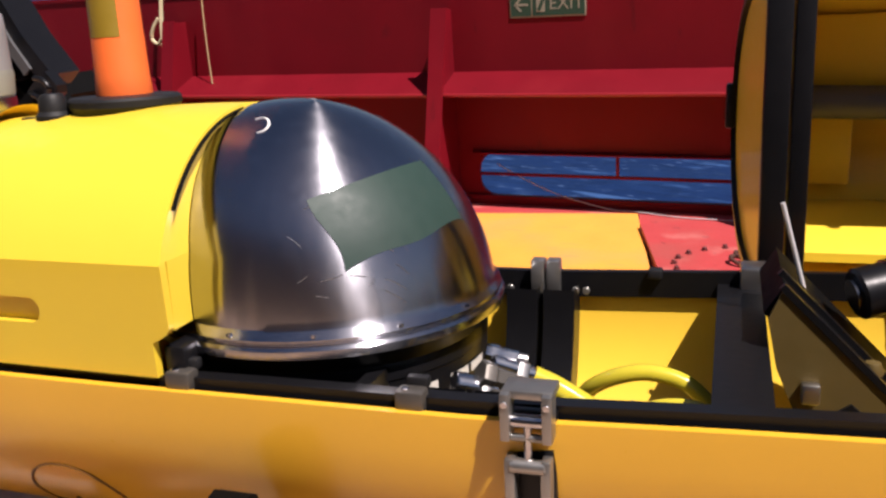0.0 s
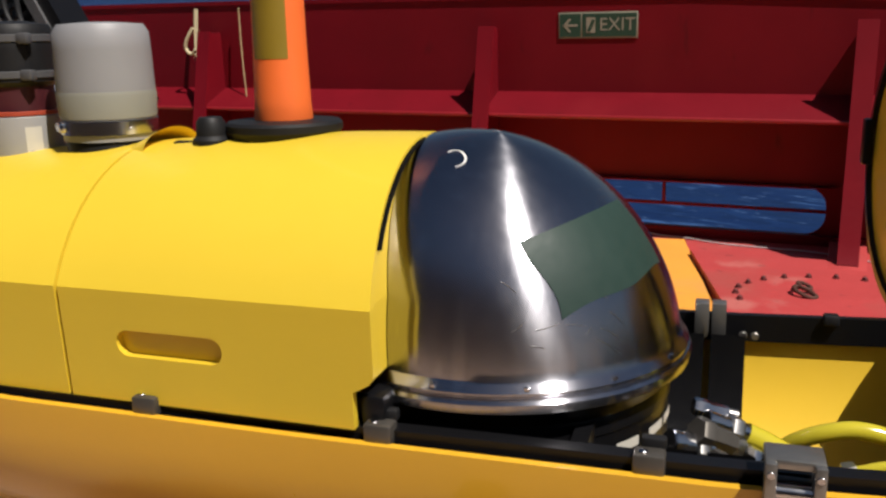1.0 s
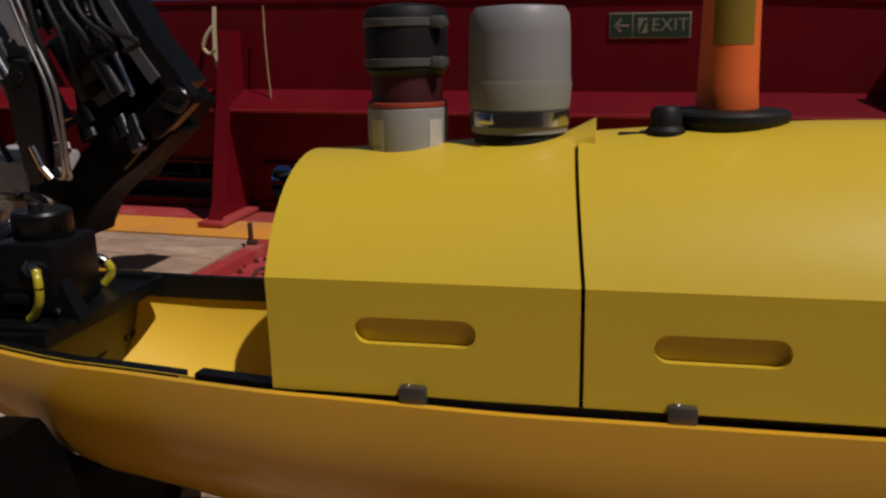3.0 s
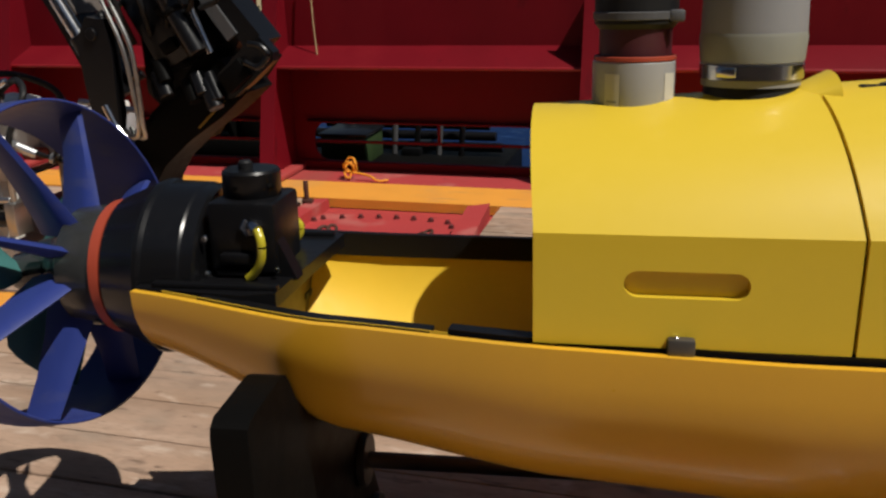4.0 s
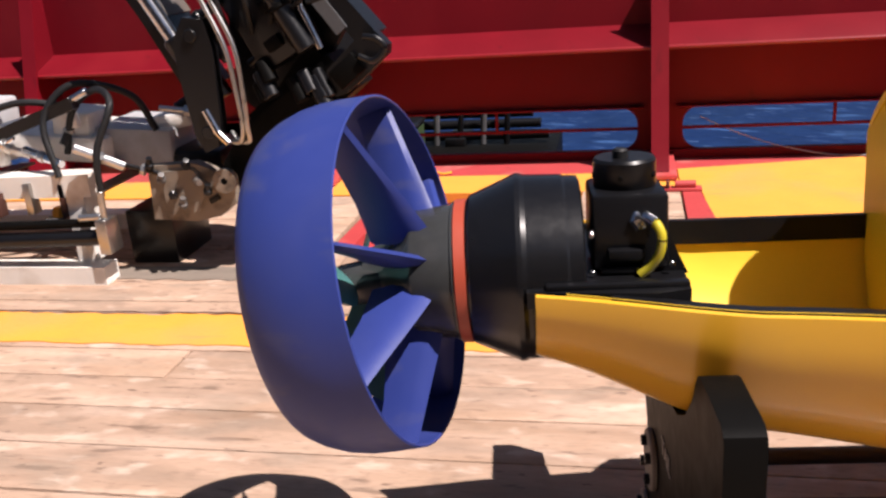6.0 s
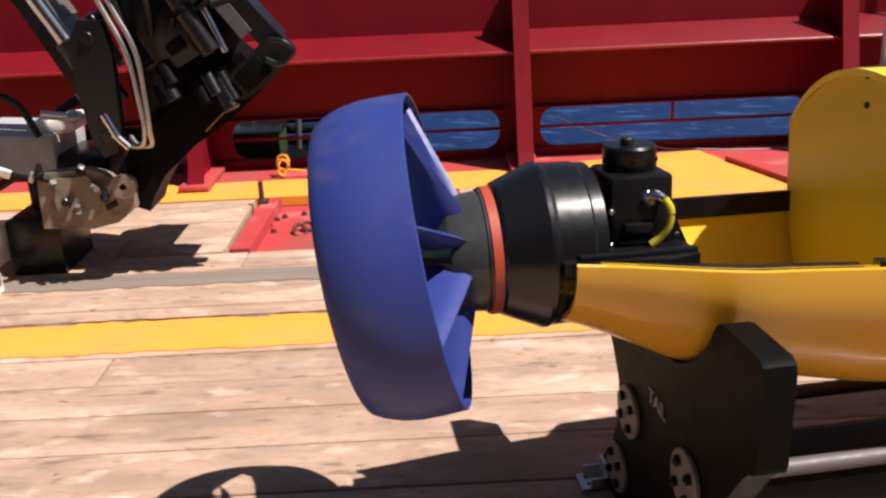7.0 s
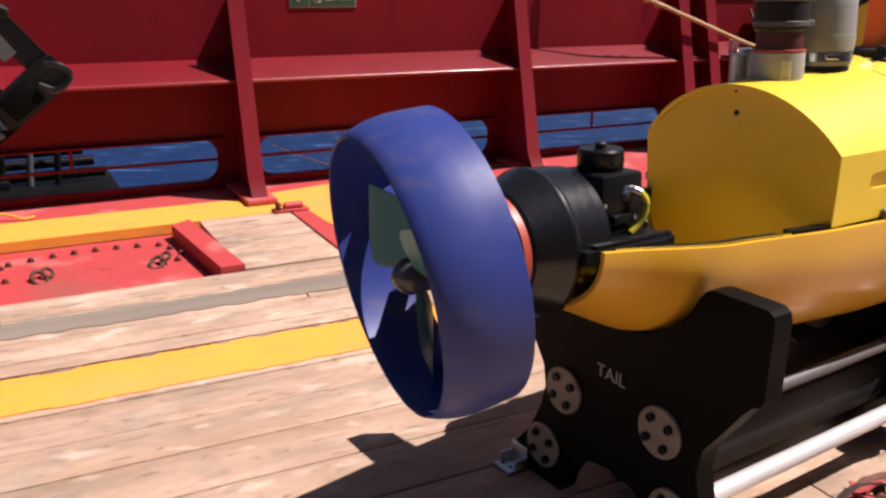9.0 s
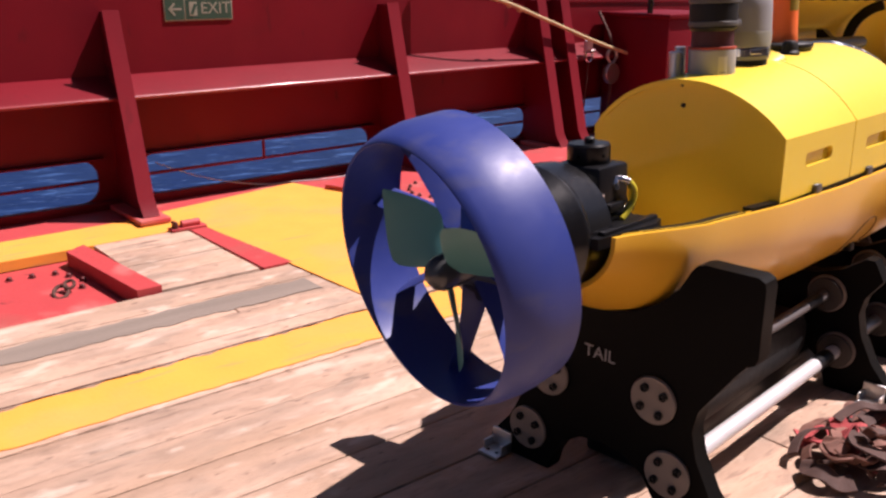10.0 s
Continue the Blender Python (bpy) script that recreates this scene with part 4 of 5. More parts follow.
part("pin", rod((1.242, -0.290, 0.636), (1.277, -0.290, 0.636), 0.0045, 14), LATCH, latch)
part("pin", rod((1.240, -0.292, 0.604), (1.279, -0.292, 0.604), 0.0085, 14), LATCH, latch)
part("bolt", rod((1.2595, -0.290, 0.652), (1.2595, -0.290, 0.600), 0.0045, 10), STEEL, latch)

# hoses and fittings
part("hose", tube([(1.262, 0.03, 0.540), (1.285, 0.01, 0.572), (1.320, 0.0, 0.594), (1.360, 0.0, 0.602), (1.405, 0.0, 0.592), (1.440, -0.01, 0.566), (1.475, -0.02, 0.53)], 0.0115, 14), HOSE, vehicle, "clear yellow-green hose")
part("hose", tube([(1.222, -0.085, 0.620), (1.25, -0.08, 0.606), (1.285, -0.08, 0.586), (1.315, -0.08, 0.566), (1.33, -0.08, 0.55)], 0.0145, 14), HOSE, vehicle, "thick clear yellow hose")
part("hose", tube([(1.350, -0.06, 0.572), (1.385, -0.06, 0.584), (1.42, -0.06, 0.585), (1.45, -0.06, 0.572), (1.475, -0.055, 0.55)], 0.008, 12), HOSE, vehicle, "thin amber hose")
part("hose", tube([(1.345, -0.05, 0.57), (1.37, -0.04, 0.562), (1.385, -0.03, 0.535)], 0.008, 12), HOSE, vehicle, "thin amber hose")
for p0, p1, r in (((1.175, -0.11, 0.645), (1.222, -0.087, 0.622), 0.012), ((1.135, -0.15, 0.63), (1.18, -0.12, 0.612), 0.016), ((1.13, -0.15, 0.60), (1.175, -0.125, 0.585), 0.016), ((1.19, -0.11, 0.60), (1.235, -0.09, 0.575), 0.012), ((1.318, -0.065, 0.566), (1.352, -0.06, 0.573), 0.010)):
    f = part("fitting", rod(p0, p1, r, 14), STEEL, vehicle, "chrome hose fitting")
    q = Vector(p0).lerp(Vector(p1), 0.55)
    part("nut", lathe([(0, 0), (r * 1.35, 0), (r * 1.45, 0.003), (r * 1.45, 0.012), (r * 1.35, 0.015), (0, 0.015)], frame_to(q, p1), 6), BRUSHED, f)

for p0, p1, r, m_ in (((1.160, -0.085, 0.650), (1.200, -0.075, 0.640), 0.010, STEEL), ((1.165, -0.135, 0.640), (1.205, -0.105, 0.615), 0.017, CLIP), ((1.185, -0.165, 0.615), (1.220, -0.135, 0.590), 0.017, CLIP), ((1.225, -0.125, 0.612), (1.262, -0.105, 0.588), 0.011, STEEL)):
    f = part("fitting", lathe([(0, 0), (r, 0), (r * 1.15, 0.004), (r * 1.15, 0.016), (r * 0.9, 0.020), (r * 0.9, (Vector(p1) - Vector(p0)).length), (0, (Vector(p1) - Vector(p0)).length)], frame_to(p0, p1), 6), m_, vehicle, "metal hose fitting")
    part("collar", rod(p1, Vector(p1) + (Vector(p1) - Vector(p0)) * 0.3, r * 0.7, 14), BRUSHED, f)
# rack of electronics in the forward bay
rack = part("equipment_rack", bevelled(plate([(1.500, 0.700), (1.522, 0.735), (1.76, 0.490), (1.74, 0.460)], 0.20, lambda a, b, c: (a, -0.022 + c, b)), 0.004), GRAPHITE, vehicle, "black equipment rack with a bare metal side")
part("side_plate", bevelled(plate([(1.505, 0.695), (1.520, 0.730), (1.740, 0.505), (1.740, 0.45), (1.575, 0.45), (1.543, 0.567), (1.517, 0.632)], 0.006, lambda a, b, c: (a, -0.030 + c, b)), 0.002), TAN, rack, "tan metal side plate")
part("cutout", plate([(1.580, 0.575), (1.605, 0.592), (1.66, 0.545), (1.64, 0.520)], 0.004, lambda a, b, c: (a, -0.034 + c, b)), BLACK, rack)
part("plug", bevelled(boxm((1.557, -0.038, 0.605), (0.022, 0.016, 0.026)), 0.003), BRUSHED, rack)
for dv, dz in ((-0.028, 0.008), (0.030, 0.010)):
    part("rail", bevelled(sweep([(1.520, dv, 0.730 + dz), (1.745, dv, 0.500 + dz)], rect(0.010, 0.009)), 0.002), BLACK, rack)
part("latch_knob", lathe([(0, 0), (0.012, 0), (0.013, 0.004), (0.009, 0.016), (0, 0.018)], Matrix.Translation((1.628, -0.015, 0.626)), 16), TAN, rack)
for i in range(3):
    q0 = Vector((1.615 + 0.062 * i, 0.075 - 0.022 * i, 0.700 - 0.030 * i))
    q1 = q0 + Vector((0.15, 0.05, 0.03))
    hsg = part("housing", lathe([(0, 0), (0.030, 0), (0.034, 0.004), (0.034, 0.12), (0, 0.12)], frame_to(q0, q1), 28), BLACK, rack, "black round housing")
    part("lens", lathe([(0, 0), (0.021, 0), (0.021, 0.004), (0, 0.004)], frame_to(q0 - (q1 - q0) * 0.03, q1), 24), STEEL, hsg, "bright polished end face")
    part("band", lathe([(0.0345, 0.04), (0.037, 0.041), (0.037, 0.062), (0.0345, 0.063)], frame_to(q0, q1), 28, close=True), STEEL, hsg, "bright polished band")
part("gas_strut", rod((1.523, 0.10, 0.815), (1.572, 0.10, 0.633), 0.0032, 10), TUBE_PALE, vehicle, "thin bright steel strut")

# forward hood swung open on the far side
def fwd(u, inset=0.0, n=22):
    t = max(0, (u - 1.5) / 1.6) * 0.25
    z0, z1, dep = 0.605 + 0.03 * t, 1.110 - 0.16 * t, 0.31 - 0.06 * t
    cz, h = (z0 + z1) / 2, (z1 - z0) / 2 - inset
    out = []
    for i in range(n + 1):
        d = (dep - inset) * math.sin(math.pi * i / n) ** 0.75
        out.append((u - 0.14 * d, 0.45 + d, cz - h * math.cos(math.pi * i / n)))
    return out


open_hood = part("open_hood", thicken(loft([fwd(1.5 + 0.1 * i) for i in range(22)], False), -0.010), HOOD_YELLOW, vehicle, "yellow forward hood swung open")
ring = [(p[1], p[2]) for p in fwd(1.5, 0.004)]
part("end_panel", plate(ring, 0.012, lambda a, b, c: (1.494 + c - 0.14 * (a - 0.45), a, b)), HOOD_YELLOW, open_hood, "yellow end panel")
part("end_gasket", sweep([Vector(p) + Vector((-0.008, 0, 0)) for p in fwd(1.5, -0.004)], rect(0.016, 0.014), up=(1, 0, 0)), BLACK, open_hood, "black rubber edge")
part("far_end", plate([(p[1], p[2]) for p in fwd(3.59, 0.004)], 0.012, lambda a, b, c: (3.588 + c - 0.14 * (a - 0.45), a, b)), HOOD_YELLOW, open_hood, "yellow end panel")
part("hinge_stop", bevelled(boxm((1.440, 0.762, 0.88), (0.02, 0.03, 0.09)), 0.006), BLACK, open_hood)
part("frame_post", bevelled(boxm((1.5105, 0.425, 0.875), (0.041, 0.045, 0.59)), 0.004), BLACK, open_hood, "black frame post")
part("frame_post", bevelled(boxm((1.549, 0.428, 0.875), (0.030, 0.045, 0.59)), 0.004), BLACK, open_hood, "black frame post")
for k, zz in ((0, 0.602), (1, 1.056)):
    part("frame_rail", sweep([(fwd(u)[0 if k == 0 else -1][0], 0.437, fwd(u)[0 if k == 0 else -1][2]) for u in (1.5, 2.0, 2.5, 3.0, 3.6)], rect(0.03, 0.035)), GRAPHITE, open_hood, "dark frame rail")
for i in range(16):
    u = 1.60 + 0.12 * i
    part("rail_stud", boxm((u, 0.425, fwd(u)[-1][2] - 0.004), (0.016, 0.02, 0.04), 0.003), BLACK, open_hood)
for u, h in ((1.94, 0.0), (2.42, -0.03)):
    part("inner_fin", bevelled(plate([(0.53, 0.74 + h), (0.66, 0.74 + h), (0.68, 0.97 + h), (0.65, 0.97 + h), (0.54, 0.87 + h)], 0.05, lambda p, q, c, u=u: (u + c, p, q)), 0.004), BLACK, open_hood, "black inner fin")
part("inner_arch", sweep([(2.86, p[1] - 0.02, p[2]) for p in fwd(2.86, 0.03)[8:21]], rect(0.05, 0.022), up=(1, 0, 0)), BLACK, open_hood, "black arched inner rib")
part("inner_ledge", bevelled(plate([(0.50, 0.646), (0.60, 0.702), (0.69, 0.705), (0.69, 0.68), (0.62, 0.640), (0.50, 0.630)], 1.95, lambda a, b, c: (1.545 + c, a, b)), 0.003), HOOD_YELLOW, open_hood, "sloped yellow inner ledge")
part("inner_pipe", rod((1.52, 0.62, 0.900), (2.84, 0.62, 0.860), 0.030, 20), MACHINE_GREY, open_hood, "dark grey pipe")
part("foam_block", bevelled(boxm((1.64, 0.68, 0.985), (0.17, 0.07, 0.13)), 0.006), HOOD_YELLOW, open_hood)
part("foam_block", bevelled(boxm((1.62, 0.71, 0.80), (0.075, 0.06, 0.13)), 0.006), HOOD_YELLOW, open_hood)
for u in (1.49, 2.4):
    part("hinge_arm", sweep([(u, 0.25, 0.63), (u, 0.34, 0.615), (u, 0.44, 0.60)], rect(0.05, 0.03), up=(0, 0, 1)), BLACK, vehicle, "black hinge arm")
part("hinge_block", bevelled(boxm((1.505, 0.245, 0.668), (0.06, 0.05, 0.045)), 0.005), BRUSHED, vehicle, "grey metal hinge block")

for ob in vehicle.children:
    if ob not in after_part:
        ob.location.x += FORWARD
open_hood.location.x += 0.014

# nose closing the hull, and small things on its skin
part("nose", lathe([(0.258, 0), (0.25, 0.10), (0.215, 0.22), (0.15, 0.32), (0.06, 0.37), (0, 0.375)], Matrix.Translation((1.93, 0, 0.62)) @ Matrix.Rotation(radians(90), 4, "Y") @ Matrix.Diagonal((0.55, 1, 1, 1)), 40), HULL_YELLOW, vehicle)


def on_hull(u, a, off=0.0):
    w, rz, kz = table(HULL, u)
    return (u, -(w + off) * math.cos(a), rz - (rz - kz + off) * math.sin(a) ** 0.9)


pts = [on_hull(0.572 + 0.076 * math.cos(t), 0.68 + 0.27 * math.sin(t), 0.0102) for t in (2 * math.pi * k / 40 for k in range(41))]
part("panel_seam", sweep(pts, rect(0.003, 0.003), cap=False), SEAM, hull, "round access panel seam")
part("plug", bevelled(boxm(on_hull(0.585, 0.80, 0.010), (0.028, 0.022, 0.03)), 0.004), RUBBER, hull)
for u, a in ((0.63, 0.74), (0.64, 0.84), (0.55, 0.74), (1.62, 0.5)):
    part("hole", lathe([(0, 0), (0.004, 0), (0.004, 0.002), (0, 0.002)], frame_to(on_hull(u, a, 0.009), on_hull(u, a, 0.012)), 10), SEAM, hull)
part("joint_band", sweep([on_hull(1.665, math.pi * i / 40, 0.001) for i in range(41)], rect(0.05, 0.006), up=(1, 0, 0)), BLACK, vehicle, "black joint band")

# ---- cradle ----
half = [(0.0, 0.455), (0.10, 0.468), (0.17, 0.512), (0.235, 0.580), (0.268, 0.632), (0.285, 0.648), (0.300, 0.652), (0.385, 0.642), (0.398, 0.632), (0.402, 0.618), (0.402, 0.442), (0.396, 0.428), (0.380, 0.420),
        (0.330, 0.400), (0.270, 0.350), (0.228, 0.290), (0.218, 0.240), (0.232, 0.180), (0.270, 0.105), (0.318, 0.048), (0.330, 0.030), (0.330, 0.0), (0.150, 0.0), (0.140, 0.040), (0.110, 0.090), (0.060, 0.122), (0.0, 0.132)]


low = [(0.0, 0.332), (0.09, 0.338), (0.16, 0.362), (0.20, 0.390), (0.215, 0.402), (0.24, 0.402), (0.248, 0.39)] + half[14:]
wide = [(0.0, 0.332), (0.10, 0.342), (0.17, 0.378), (0.225, 0.440), (0.250, 0.500), (0.262, 0.548), (0.275, 0.556), (0.325, 0.548), (0.340, 0.535), (0.342, 0.45), (0.33, 0.42)] + half[14:]


near_side = [(0.0, 0.455), (0.06, 0.466), (0.12, 0.500), (0.165, 0.548), (0.185, 0.585), (0.197, 0.600), (0.215, 0.606), (0.325, 0.606), (0.338, 0.598), (0.342, 0.585), (0.342, 0.442), (0.336, 0.428), (0.32, 0.42), (0.30, 0.395)] + half[14:]


def saddle(pts):
    """The saddle of the tail plate: the near horn comes in to the hull, the far one stands clear of it."""
    far = [(a + (0.085 if a < 0.31 and b > 0.43 and a > 0.01 else 0.05 if b > 0.43 and a > 0.31 else 0), min(b, 0.57)) for a, b in pts]
    return far + [(-a, b) for a, b in near_side[::-1][1:-1]]


def mirrored(pts):
    return pts + [(-a, b) for a, b in reversed(pts[1:-1])]


cradle = thing("vehicle_cradle", "black plate cradle with bolted discs and steel tubes on planks", "cradle", VM @ Matrix.Translation((0, -0.06, 0)))
DISCS = [(0.152, 0.256, 0), (0.210, 0.092, 1), (-0.126, 0.283, 0), (-0.172, 0.122, 1)]
for k, (u0, shape) in enumerate(((-0.394, half), (0.53, low), (0.86, wide), (1.75, wide))):
    pl = part("cradle_plate", bevelled(plate(saddle(shape) if shape is half else mirrored(shape), 0.048, lambda a, b, c, u0=u0: (u0 + c, a, b)), 0.005), GRAPHITE, cradle, "black plastic cradle plate with a saddle cut")
    for a, b, low_ in DISCS:
        d = part("disc", lathe([(0, 0), (0.052, 0), (0.054, 0.002), (0.054, 0.008), (0.052, 0.010), (0, 0.010)], Matrix.Translation((u0, a, b)) @ Matrix.Rotation(radians(-90), 4, "Y"), 40), DISC, pl, "grey bolted disc")
        for q in range(4):
            ang = radians(45 + 90 * q + 10)
            c0 = Vector((u0 - 0.009, a + 0.033 * math.cos(ang), b + 0.033 * math.sin(ang)))
            part("bolt_head", lathe([(0.004, 0.007), (0.004, 0.010), (0.0085, 0.010), (0.0095, 0.009), (0.0095, 0), (0, 0), (0, 0.007)][::-1], frame_to(c0, c0 + Vector((-0.01, 0, 0))), 14), BLACK, d)
        part("collar", lathe([(0, 0), (0.046, 0), (0.048, 0.002), (0.048, 0.012), (0.046, 0.014), (0, 0.014)], Matrix.Translation((u0 + 0.048, a, b)) @ Matrix.Rotation(radians(90), 4, "Y"), 32), COLLAR, pl)
        if k:
            part("collar", lathe([(0, 0), (0.046, 0), (0.048, 0.002), (0.048, 0.012), (0.046, 0.014), (0, 0.014)], Matrix.Translation((u0 - 0.010, a, b)) @ Matrix.Rotation(radians(-90), 4, "Y"), 32), COLLAR, pl)
    for s_ in (-1, 1):
        f = part("foot_bracket", bevelled(boxm((u0 - 0.032, 0.29 * s_, 0.006), (0.062, 0.060, 0.008)), 0.002), ALU, pl, "small aluminium foot bracket")
        part("upright", bevelled(boxm((u0 - 0.005, 0.29 * s_, 0.030), (0.008, 0.060, 0.050)), 0.002), ALU, f)
        for e in (-1, 1):
            part("flange", bevelled(boxm((u0 - 0.024, 0.29 * s_ + 0.028 * e, 0.018), (0.040, 0.005, 0.026)), 0.001), ALU, f)
            part("hole", rod((u0 - 0.044, 0.29 * s_ + 0.014 * e, 0.0098), (u0 - 0.044, 0.29 * s_ + 0.014 * e, 0.0106), 0.005, 12), RUBBER, f)
for (a, b, low_) in DISCS:
    part("tube", rod((-0.345, a, b), (0.522, a, b), 0.020 if low_ else 0.015, 24), TUBE_PALE if low_ else TUBE_DARK, cradle, "pale tube" if low_ else "dull grey tube")
    part("tube", rod((0.592, a, b), (0.852, a, b), 0.018 if low_ else 0.015, 20), ALU, cradle, "bright aluminium tube")
    part("tube", rod((0.922, a, b), (1.742, a, b), 0.018 if low_ else 0.015, 20), ALU, cradle, "bright aluminium tube")
    part("tube_sleeve", rod((0.375, a, b), (0.462, a, b), 0.0215 if low_ else 0.0165, 24), BLACK, cradle)


def letters(text, m, size, mat, parent, name="lettering", extrude=0.0006):
    cu = bpy.data.curves.new(name, "FONT")
    cu.body, cu.size, cu.extrude, cu.align_x, cu.align_y = text, size, extrude, "CENTER", "CENTER"
    tmp = bpy.data.objects.new(name, cu)
    me = bpy.data.meshes.new_from_object(tmp)
    bpy.data.objects.remove(tmp)
    me.materials.append(mat)
    ob = new(name, me)
    ob.parent = parent
    ob.matrix_basis = m
    return ob


letters("TAIL", Matrix.Translation((-0.3955, 0.018, 0.345)) @ Matrix(((0, 0, -1, 0), (-1, 0, 0, 0), (0, 1, 0, 0), (0, 0, 0, 1))), 0.041, GREY, bpy.data.objects["cradle_plate"])
keel = thing("keel_beam", "black padded keel beam lying under the vehicle on the deck", "beam", VM @ Matrix.Translation((0, -0.05, 0)))
part("web", bevelled(boxm((0.25, 0.02, 0.045), (1.0, 0.22, 0.09)), 0.01), MACHINE, keel)
part("pad", bevelled(boxm((0.10, -0.02, 0.165), (0.80, 0.20, 0.15)), 0.05), RUBBER, keel)

# ---- exit sign ----
sign = thing("exit_sign", "green and cream photoluminescent EXIT sign with an arrow", "sign", pose(-0.654, WALL_Y - 0.004, 0.972, 90, 0, 0))
part("plate", boxm((0, 0, 0), (0.372, 0.118, 0.004), 0.001), SIGN_CREAM, sign)
part("arrow_panel", boxm((-0.130, 0, 0.0028), (0.10, 0.104, 0.0016)), SIGN_GREEN, sign)
part("word_panel", boxm((0.054, 0, 0.0028), (0.252, 0.104, 0.0016)), SIGN_GREEN, sign)
part("arrow_shaft", boxm((-0.125, 0, 0.0045), (0.062, 0.011, 0.0016)), SIGN_CREAM, sign)
part("arrow_head", plate([(-0.165, 0.0), (-0.135, 0.032), (-0.125, 0.028), (-0.150, 0.0), (-0.125, -0.028), (-0.135, -0.032)], 0.0016, lambda a, b, c: (a, b, 0.0037 + c)), SIGN_CREAM, sign)
letters("EXIT", Matrix.Translation((0.092, 0, 0.0042)), 0.082, SIGN_CREAM, sign)
part("door_mark", boxm((-0.032, 0, 0.0045), (0.042, 0.070, 0.0014)), SIGN_CREAM, sign)
part("door_slash", boxm((-0.030, -0.002, 0.0060), (0.016, 0.056, 0.0014), 0, Matrix.Rotation(radians(-25), 4, "Z")), SIGN_GREEN, sign)

# ---- crane arm folded over the deck ----
ARM_AT = (-0.03, 3.91, -0.017)
arm = thing("crane_arm", "black hydraulic crane arm with chrome ram and steel pipes", "crane arm", Matrix.Translation(ARM_AT))


def bar(name, pts, w, d, mat, parent, label="", y0=0.0, bevel=0.008):
    """A box beam through (x, z) points, w deep in the plane and d thick across it."""
    bm = sweep([(x, y0, z) for x, z in pts], rect(w, d), up=(0, 1, 0))
    return part(name, bevelled(bm, bevel), mat, parent, label)


boom = bar("boom", [(-3.25, 1.62), (-2.88, 0.98), (-2.74, 0.70)], 0.10, 0.16, MACHINE, arm, "black box boom")
bar("boom_rib", [(-3.20, 1.62), (-2.82, 0.96)], 0.02, 0.18, MACHINE_GREY, boom)
part("ram_rod", rod((-3.12, -0.13, 1.50), (-2.76, -0.13, 0.845), 0.026, 24), STEEL, arm, "polished chrome ram rod")
part("ram_gland", rod((-2.785, -0.13, 0.89), (-2.73, -0.13, 0.79), 0.038, 24), MACHINE, arm)
lugp = part("lug_plate", bevelled(plate([(-2.77, 0.88), (-2.72, 0.96), (-2.65, 0.95), (-2.63, 0.85), (-2.64, 0.60), (-2.66, 0.52), (-2.71, 0.50), (-2.74, 0.56), (-2.76, 0.72)], 0.05, lambda a, b, c: (a, -0.17 + c, b)), 0.008), MACHINE, arm, "black lug plate")
for x, z in ((-2.70, 0.90), (-2.69, 0.57)):
    part("pin", rod((x, -0.18, z), (x, -0.10, z), 0.022, 16), MACHINE, lugp)
for dx in (0.0, 0.032):
    part("steel_pipe", tube([(-2.73 + dx, -0.16, 1.25), (-2.655 + dx, -0.16, 1.03), (-2.585 + dx, -0.17, 0.86), (-2.565 + dx * 0.7, -0.17, 0.70), (-2.560 + dx * 0.5, -0.17, 0.59), (-2.58 + dx, -0.16, 0.535), (-2.63 + dx, -0.14, 0.535), (-2.66 + dx, -0.12, 0.56)], 0.0085, 10), BRUSHED, arm, "bent steel hydraulic pipe")
part("union", rod((-2.69, -0.17, 0.65), (-2.655, -0.17, 0.57), 0.014, 10), STEEL, arm)
part("union", rod((-2.665, -0.17, 0.58), (-2.62, -0.17, 0.53), 0.013, 10), STEEL, arm)
valve = part("valve_block", bevelled(boxm((-2.47, 0.0, 0.93), (0.20, 0.20, 0.30), 0.0, Matrix.Rotation(radians(-28), 4, "Y")), 0.012), MACHINE, arm, "black valve block")
rv = random.Random(9)
for i in range(16):
    x, z = -2.57 + 0.30 * rv.random(), 0.72 + 0.36 * rv.random()
    if x - z < -3.42:
        continue
    L = 0.05 + 0.07 * rv.random()
    if i % 2:
        part("solenoid", rod((x, -0.10, z), (x + L * 0.5, -0.12, z - L), 0.018 + 0.014 * rv.random(), 14), MACHINE if i % 3 else GRAPHITE, valve)
    else:
        part("manifold", bevelled(boxm((x, -0.10, z), (L, 0.06, L * 0.7), 0.0, Matrix.Rotation(radians(-30), 4, "Y")), 0.005), MACHINE if i % 4 else GRAPHITE, valve)
core = part("arm_core", bevelled(plate([(-2.92, 1.50), (-2.56, 1.46), (-2.26, 0.97), (-2.22, 0.90), (-2.30, 0.78), (-2.42, 0.68), (-2.60, 0.60), (-2.66, 0.66), (-2.66, 0.95)], 0.05, lambda a, b, c: (a, 0.06 + c, b)), 0.008), MACHINE, arm, "black inner arm casting")
